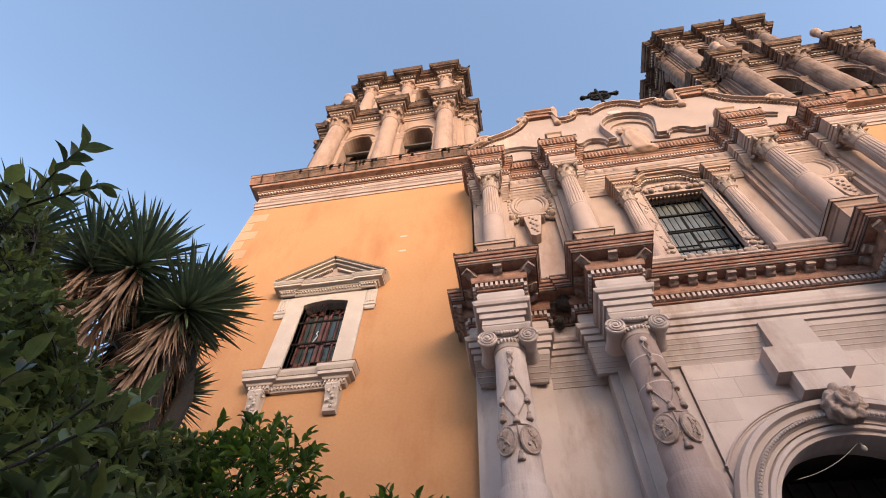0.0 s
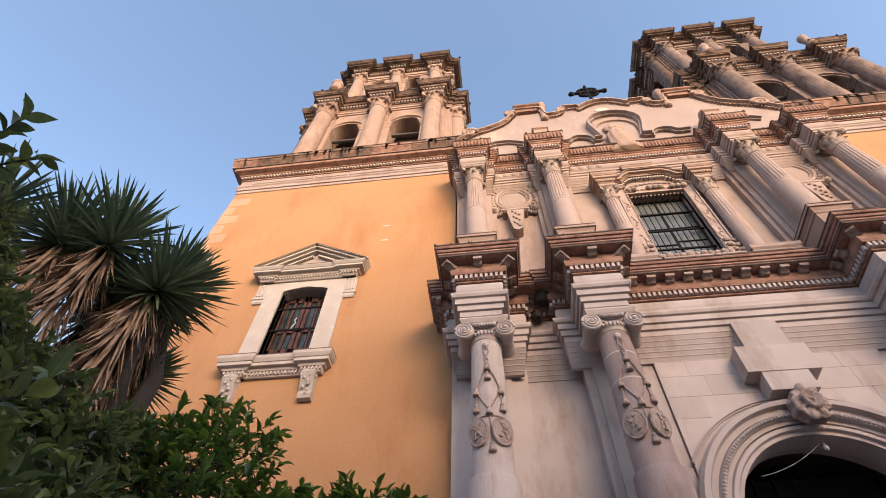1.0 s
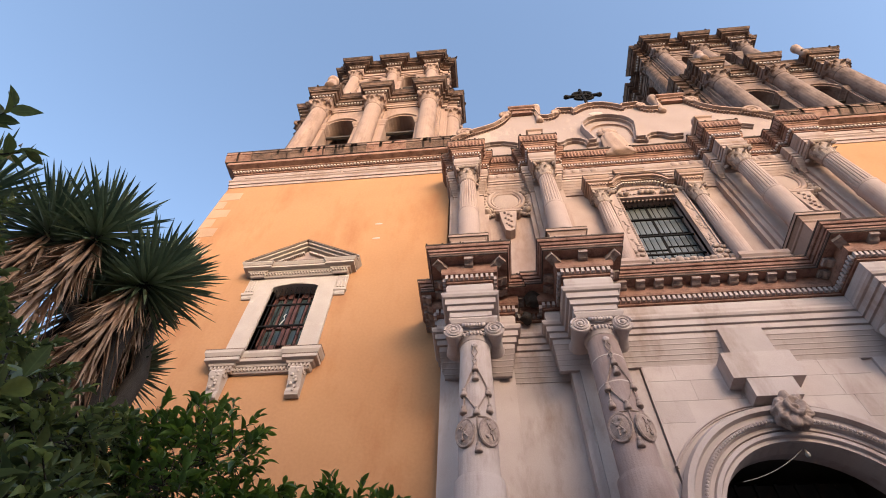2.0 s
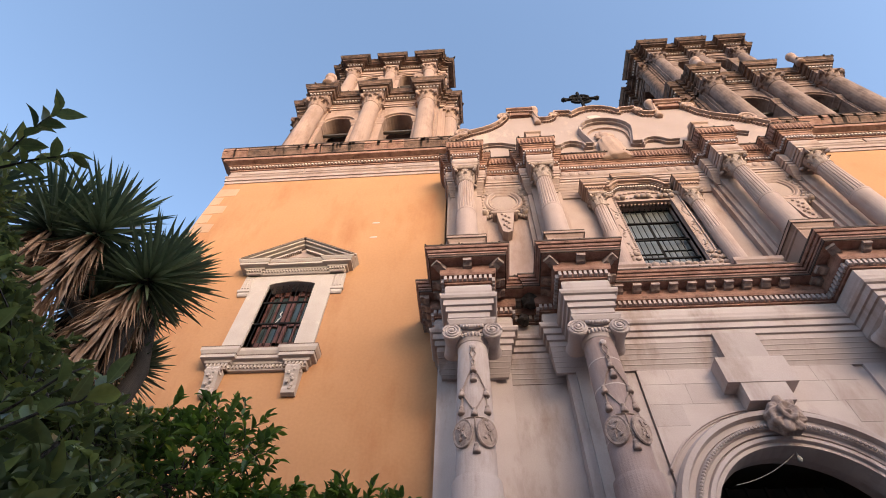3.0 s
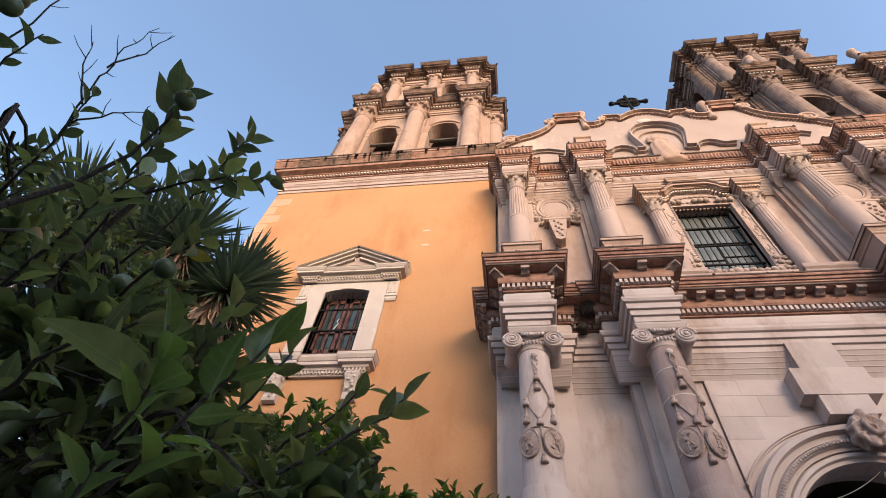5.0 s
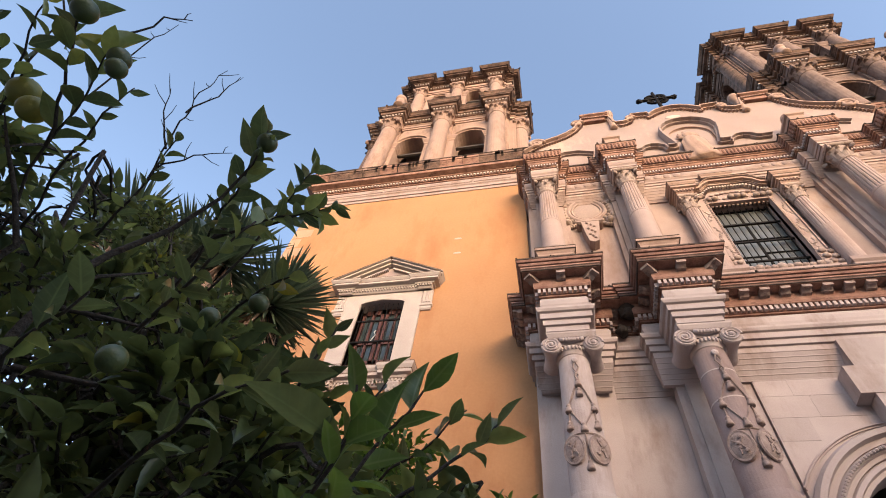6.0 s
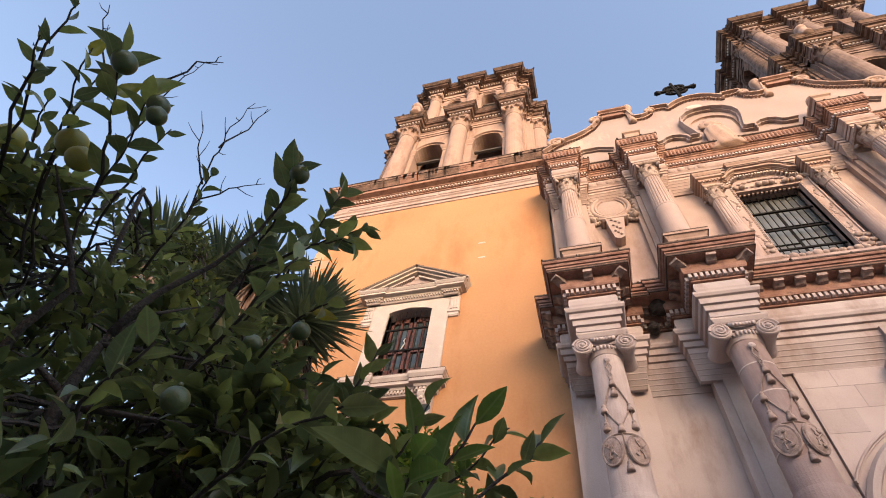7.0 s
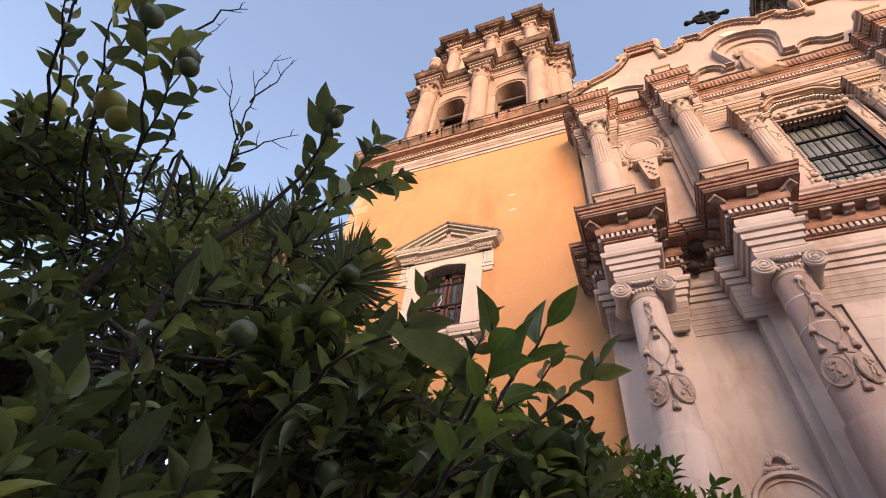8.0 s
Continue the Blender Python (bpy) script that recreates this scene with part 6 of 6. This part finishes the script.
TREE_FOOT = (-2.1, 0.55, 0.0)
orange_tree = leafy_tree(
    "orange_tree", "dense orange tree with dark glossy leaves and unripe fruit", TREE_FOOT,
    [(-1.0, -0.45, 2.3), (-0.75, 0.2, 2.2), (-1.3, -0.75, 3.0), (-2.3, -0.3, 3.6), (-2.2, 1.1, 3.3), (-0.9, -0.5, 2.9), (-3.0, 0.4, 3.0), (-1.5, 0.1, 3.1), (-1.4, 0.6, 3.1), (-1.2, 0.9, 2.9), (-1.9, 1.5, 3.5), (-2.8, 0.6, 4.75)],
    [((-2.35, 0.4, 2.95), (0.95, 0.85, 0.95), 0.34), ((-1.3, -0.2, 2.4), (0.58, 0.58, 0.48), 0.22), ((-0.75, 0.35, 1.95), (0.5, 0.6, 0.42), 0.16), ((-1.85, -0.45, 3.05), (0.5, 0.32, 0.36), 0.04), ((-0.7, -0.35, 2.12), (0.36, 0.34, 0.3), 0.11), ((-0.3, -0.32, 1.93), (0.2, 0.2, 0.16), 0.03), ((-1.65, 0.9, 2.7), (0.6, 0.5, 0.5), 0.10), ((-1.5, -0.95, 2.6), (0.3, 0.22, 0.35), 0.045), ((-2.0, -0.9, 2.8), (0.45, 0.25, 0.4), 0.05), ((-1.35, 0.45, 2.7), (0.3, 0.4, 0.3), 0.06), ((-2.15, 1.2, 3.65), (0.36, 0.35, 0.36), 0.09), ((-1.98, 1.5, 3.5), (0.36, 0.35, 0.34), 0.09), ((-1.72, 1.7, 3.5), (0.3, 0.3, 0.3), 0.07), ((-1.58, 0.2, 3.18), (0.28, 0.3, 0.34), 0.07), ((-1.45, 0.55, 2.98), (0.3, 0.3, 0.32), 0.07), ((-1.22, 0.85, 2.92), (0.28, 0.3, 0.24), 0.06), ((-1.5, 0.75, 2.72), (0.32, 0.3, 0.3), 0.06), ((-0.92, 0.2, 2.42), (0.24, 0.3, 0.24), 0.07), ((-0.66, 0.4, 2.36), (0.24, 0.3, 0.2), 0.08), ((-0.24, -0.2, 2.0), (0.2, 0.2, 0.13), 0.05), ((-0.5, -0.05, 2.12), (0.25, 0.25, 0.17), 0.07), ((-1.7, -0.5, 2.15), (0.45, 0.4, 0.4), 0.14), ((-1.25, -0.85, 1.95), (0.35, 0.25, 0.3), 0.09), ((-0.75, -0.75, 1.72), (0.3, 0.22, 0.18), 0.06), ((-3.05, 0.6, 4.9), (0.28, 0.3, 0.3), 0.08), ((-2.65, 0.6, 4.25), (0.3, 0.3, 0.3), 0.09), ((-2.2, 0.6, 3.75), (0.28, 0.3, 0.28), 0.09), ((-1.75, 0.6, 3.25), (0.3, 0.3, 0.28), 0.1)],
    1150, 0.072, CITRUS, 21, 12)
rng = random.Random(5)
T = orange_tree
# shoots that stand out of the crown
sprig(T, rng, [(-0.98, -0.45, 2.5), (-0.78, -0.62, 2.62), (-0.66, -0.74, 2.70), (-0.62, -0.80, 2.80)], 17, 0.105, first=0.4)
sprig(T, rng, [(-0.80, -0.60, 2.60), (-0.66, -0.60, 2.68), (-0.55, -0.60, 2.70), (-0.5, -0.6, 2.66)], 12, 0.09, first=0.3)
sprig(T, rng, [(-0.78, -0.42, 2.46), (-0.68, -0.47, 2.52), (-0.60, -0.5, 2.54), (-0.56, -0.52, 2.52)], 7, 0.085, first=0.3)
sprig(T, rng, [(-1.2, -0.75, 2.45), (-1.02, -0.92, 2.55), (-0.92, -1.0, 2.63), (-0.87, -1.08, 2.72)], 9, 0.105, first=0.5)
sprig(T, rng, [(-1.02, -0.92, 2.55), (-0.95, -1.03, 2.62), (-0.93, -1.12, 2.70), (-0.92, -1.18, 2.77)], 8, 0.105, first=0.45)
sprig(T, rng, [(-1.4, -0.7, 2.5), (-1.2, -0.95, 2.6), (-1.08, -1.1, 2.7), (-1.02, -1.2, 2.8)], 9, 0.085, first=0.35)
sprig(T, rng, [(-1.5, -0.8, 2.6), (-1.3, -1.0, 2.68), (-1.2, -1.12, 2.78)], 9, 0.085, first=0.3)
sprig(T, rng, [(-0.6, -0.2, 1.95), (-0.36, -0.3, 2.05), (-0.22, -0.33, 2.15), (-0.13, -0.33, 2.25)], 7, 0.085, first=0.5, spread=0.9)
sprig(T, rng, [(-0.5, -0.3, 2.0), (-0.38, -0.38, 2.1), (-0.32, -0.4, 2.2), (-0.29, -0.4, 2.28)], 6, 0.085, first=0.5, spread=0.8)
sprig(T, rng, [(-0.7, -0.55, 1.9), (-0.48, -0.68, 1.93), (-0.36, -0.74, 1.96), (-0.27, -0.76, 1.97)], 10, 0.08, first=0.4, spread=0.7)
sprig(T, rng, [(-0.75, -0.6, 2.1), (-0.6, -0.72, 2.17), (-0.5, -0.78, 2.22), (-0.44, -0.8, 2.3)], 11, 0.078, first=0.35)
sprig(T, rng, [(-0.9, -0.6, 1.95), (-0.7, -0.78, 1.94), (-0.58, -0.86, 1.95), (-0.48, -0.9, 1.98)], 11, 0.078, first=0.3)
sprig(T, rng, [(-0.65, -0.1, 1.85), (-0.45, -0.15, 1.93), (-0.32, -0.2, 2.0), (-0.22, -0.24, 2.1)], 6, 0.075, first=0.2)
one_leaf(T, (-0.152, -0.798, 1.835), (-0.222, -0.88, 1.848), 0.042)
sprig(T, rng, [(-0.32, -0.66, 1.66), (-0.18, -0.78, 1.76), (-0.13, -0.83, 1.82), (-0.122, -0.86, 1.85)], 8, 0.056, SHOOT_LEAF, first=0.5, spread=0.55, r=0.003)
sprig(T, rng, [(-0.30, -0.66, 1.68), (-0.15, -0.76, 1.82), (-0.10, -0.77, 1.89), (-0.08, -0.775, 1.925)], 8, 0.06, SHOOT_LEAF, first=0.45, spread=0.6, r=0.003)
sprig(T, rng, [(-0.34, -0.45, 1.92), (-0.18, -0.36, 2.08), (-0.09, -0.33, 2.17), (-0.06, -0.325, 2.22)], 6, 0.09, first=0.6, spread=0.9)
sprig(T, rng, [(-0.62, -0.35, 2.1), (-0.48, -0.42, 2.24), (-0.43, -0.46, 2.33), (-0.41, -0.47, 2.38)], 8, 0.08, first=0.35, spread=0.6)
sprig(T, rng, [(-0.45, -0.55, 1.72), (-0.26, -0.70, 1.78), (-0.155, -0.795, 1.833)], 5, 0.075, first=0.3)
sprig(T, rng, [(-1.05, -0.3, 2.75), (-0.85, -0.42, 2.98), (-0.75, -0.49, 3.1), (-0.70, -0.52, 3.2)], 13, 0.1, first=0.45)
sprig(T, rng, [(-0.85, -0.42, 2.98), (-0.7, -0.42, 3.05), (-0.62, -0.42, 3.06)], 8, 0.09, first=0.3)
sprig(T, rng, [(-1.3, -1.0, 2.6), (-1.15, -1.18, 2.7), (-1.06, -1.26, 2.78), (-1.02, -1.3, 2.84)], 6, 0.07, first=0.4)
sprig(T, rng, [(-1.35, -1.0, 2.65), (-1.18, -1.16, 2.72), (-1.1, -1.26, 2.76)], 6, 0.07, first=0.4)
sprig(T, rng, [(-1.3, -0.8, 2.5), (-1.2, -0.97, 2.62), (-1.1, -1.08, 2.72), (-1.05, -1.14, 2.82)], 7, 0.075, first=0.35)
sprig(T, rng, [(-1.3, -0.7, 2.6), (-1.12, -0.85, 2.7), (-1.03, -0.92, 2.77), (-0.98, -0.95, 2.86)], 7, 0.075, first=0.35)
sprig(T, rng, [(-1.2, -0.6, 2.7), (-1.05, -0.7, 2.82), (-0.97, -0.78, 2.92)], 8, 0.075, first=0.2)
# bare limbs that show before the leaves
for path, r in (([(-0.935, -0.648, 2.029), (-0.950, -0.671, 2.142), (-0.938, -0.687, 2.216), (-0.924, -0.698, 2.281), (-0.884, -0.683, 2.353), (-0.831, -0.627, 2.434)], 0.015),
                ([(-1.192, -0.710, 2.194), (-1.170, -0.719, 2.240), (-1.144, -0.741, 2.298), (-1.080, -0.757, 2.399), (-1.084, -0.850, 2.474), (-1.098, -0.943, 2.540), (-1.109, -0.997, 2.588)], 0.014),
                ([(-0.924, -0.698, 2.281), (-0.893, -0.708, 2.359), (-0.876, -0.704, 2.408), (-0.793, -0.693, 2.510), (-0.704, -0.711, 2.615), (-0.636, -0.756, 2.692), (-0.613, -0.784, 2.717)], 0.011),
                ([(-0.950, -0.671, 2.142), (-1.026, -0.723, 2.191), (-1.079, -0.748, 2.206)], 0.009),
                ([(-0.929, -0.694, 2.254), (-0.820, -0.621, 2.277), (-0.702, -0.540, 2.295)], 0.007),
                ([(-0.918, -0.647, 2.128), (-0.789, -0.611, 2.118), (-0.629, -0.586, 2.097), (-0.462, -0.562, 2.054)], 0.008)):
    bm = bmesh.new()
    tube(bm, [Vector(p) - Vector(TREE_FOOT) for p in path], [r * (1 - 0.86 * k / (len(path) - 1)) for k in range(len(path))], 7)
    part("limb", bm, BARK, T, smooth=True)
# bare dead twigs
for path in ([(-1.05, -0.7, 2.8), (-1.0, -0.8, 3.0), (-0.97, -0.85, 3.12), (-0.95, -0.87, 3.3)], [(-0.99, -0.82, 3.03), (-0.93, -0.83, 3.15), (-0.89, -0.85, 3.26)], [(-1.04, -0.72, 2.85), (-0.95, -0.72, 2.92), (-0.84, -0.7, 2.95)], [(-1.02, -0.76, 2.92), (-1.06, -0.84, 3.04), (-1.06, -0.88, 3.12)], [(-1.0, -1.1, 2.75), (-1.06, -1.22, 2.9), (-1.05, -1.28, 2.98)], [(-0.9, -1.08, 2.75), (-0.8, -1.1, 2.84), (-0.75, -1.08, 2.88)], [(-1.3, -0.9, 3.0), (-1.2, -1.0, 3.3), (-1.18, -1.02, 3.5)]):
    pts = []
    for a, b in zip(path, path[1:]):
        for k in range(4):
            pts.append(Vector(a).lerp(Vector(b), k / 4) - Vector(TREE_FOOT) + Vector((rng.uniform(-1, 1), rng.uniform(-1, 1), rng.uniform(-1, 1))) * 0.006)
    pts.append(Vector(path[-1]) - Vector(TREE_FOOT))
    bm = bmesh.new()
    tube(bm, pts, [0.0034 - 0.0024 * k / (len(pts) - 1) for k in range(len(pts))], 5)
    for k in range(3, len(pts) - 1, 2):
        way = (pts[k + 1] - pts[k - 1]).normalized()
        turn = way.orthogonal().normalized()
        turn.rotate(Matrix.Rotation(rng.uniform(0, 6.28), 3, way))
        tip = pts[k] + (way * 0.7 + turn * 0.8) * rng.uniform(0.02, 0.065)
        tube(bm, [pts[k], pts[k].lerp(tip, 0.5) + turn * 0.006, tip], [0.0016, 0.0012, 0.0007], 4)
    part("dead_twig", bm, BARK, T, "thin bare twig")
for at, r, mat, label in (((-0.61, -0.784, 2.752), 0.026, GREENFRUIT, "small dark green orange"), ((-0.84, -1.051, 2.679), 0.026, GREENFRUIT, "small dark green orange"), ((-0.82, -1.04, 2.63), 0.023, GREENFRUIT, "small dark green orange"), ((-0.899, -1.156, 2.724), 0.029, GREENFRUIT, "small dark green orange"),
                          ((-1.1, -1.02, 2.657), 0.037, PALEFRUIT, "yellowish green orange"), ((-1.06, -0.99, 2.61), 0.032, PALEFRUIT, "yellowish green orange"), ((-1.38, -1.05, 2.762), 0.04, PALEFRUIT, "yellowish green orange"), ((-0.551, -0.764, 2.008), 0.021, GREENFRUIT, "small dark green orange"), ((-1.5, -0.75, 2.32), 0.036, RIPEFRUIT, "ripe orange among leaves"), ((-0.62, -0.5, 2.45), 0.024, GREENFRUIT, "small dark green orange"), ((-0.55, -0.45, 1.95), 0.024, GREENFRUIT, "small dark green orange"), ((-0.9, -0.35, 2.6), 0.03, GREENFRUIT, "small dark green orange")):
    fruit(T, at, r, mat, label)

bush = leafy_tree(
    "young_orange_tree", "lower citrus tree with bright green leaves before the wall", (-0.9, 2.7, 0.0),
    [(-1.5, 2.2, 3.6), (-0.7, 2.5, 3.4), (0.2, 2.7, 3.2), (-1.1, 2.7, 3.4), (-1.8, 2.4, 3.2)],
    [((-1.38, 2.2, 3.5), (0.68, 0.6, 0.7), 0.42), ((-0.8, 2.5, 3.12), (0.6, 0.5, 0.66), 0.33), ((0.15, 2.65, 2.92), (0.5, 0.42, 0.55), 0.22), ((-0.25, 2.5, 3.2), (0.55, 0.45, 0.5), 0.3), ((-1.0, 2.3, 3.0), (0.6, 0.5, 0.5), 0.25)],
    540, 0.095, BUSHLEAF, 33, 11, 0.06)


# yucca
yucca = thing("yucca", "tall branching yucca with spiky heads above dry brown skirts", "yucca", (-4.6, 3.9, 0.0))
HEADS = [((-5.05, 2.30, 7.56), 0.88, (-0.1, -0.35, 1)), ((-4.45, 2.47, 7.66), 0.90, (0.15, -0.3, 1)), ((-3.71, 3.10, 7.19), 0.93, (0.8, -0.15, 0.55)), ((-5.53, 1.59, 7.29), 0.88, (-0.2, -0.5, 1)), ((-4.30, 3.58, 7.43), 0.82, (0.3, -0.3, 0.8)), ((-4.0, 3.5, 7.75), 0.8, (0.35, -0.3, 0.8)), ((-4.7, 3.2, 7.2), 0.8, (0.1, -0.5, 0.6)), ((-4.23, 4.13, 6.54), 0.62, (0.7, -0.1, 0.4))]
rng = random.Random(77)
foot = Vector((-4.6, 3.9, 0.0))
bm = bmesh.new()
tube(bm, [(0, 0, -0.1), (0.05, 0.02, 0.5), (0, 0, 1.6), (-0.03, -0.05, 3.4)], [0.38, 0.28, 0.23, 0.2], 12)
part("trunk", bm, BARK, yucca, smooth=True)
for at, size, aim in HEADS:
    at, aim = Vector(at) - foot, Vector(aim).normalized()
    bm = bmesh.new()
    tube(bm, bend((-0.03, -0.05, 3.3), at - aim * 0.2, rng, 0.08, 7), [0.17, 0.16, 0.15, 0.135, 0.125, 0.12, 0.11, 0.095], 9)
    part("limb", bm, BARK, yucca, smooth=True)
    blades, dry = Leaves(), Leaves()

    def blade(store, start, d, ln, wd, droop):
        vs, fs = [], []
        for f, w in ((0, 0.55), (0.3, 1.0), (0.65, 0.75), (0.9, 0.3), (1.0, 0.02)):
            z = -droop * ln * f * f
            y = wd * w / 2
            vs += [(f * ln, -y, z + y * 0.5), (f * ln, 0, z), (f * ln, y, z + y * 0.5)]
        for k in range(4):
            for q in (0, 1):
                a = 3 * k + q
                fs.append((a, a + 3, a + 4, a + 1))
        store.add(frame_along(start, d, rng.uniform(-0.3, 0.3)), (vs, fs))

    n = 170
    for k in range(n):
        f = k / n
        tilt = radians(4 + 118 * f ** 0.8 + rng.uniform(-7, 7))
        side = aim.orthogonal().normalized()
        side.rotate(Matrix.Rotation(2.39996 * k, 3, aim))
        d = aim * math.cos(tilt) + side * math.sin(tilt)
        blade(blades, at - aim * 0.38 * f + side * 0.06, d, size * rng.uniform(0.75, 1.05) * (0.75 + 0.5 * math.sin(math.pi * min(1, f * 1.1 + 0.1)) * 0.6), 0.062, rng.uniform(-0.02, 0.10) * (0.3 + f))
    blades.mesh("leaf_rosette", YUCCALEAF, yucca, "stiff blue-green sword leaves")
    for k in range(260):
        a = rng.uniform(0, 2 * math.pi)
        drop = rng.uniform(0.1, 1.0)
        side = Vector((math.cos(a), math.sin(a), 0))
        d = Vector((side.x * rng.uniform(0.1, 0.5), side.y * rng.uniform(0.1, 0.5), -1))
        blade(dry, at - aim * 0.34 + side * 0.12 + Vector((0, 0, -1.5 * drop * drop)), d, size * rng.uniform(0.5, 0.95), 0.04, rng.uniform(-0.2, 0.1))
    dry.mesh("dry_skirt", DEADLEAF, yucca, "hanging dry brown leaves")
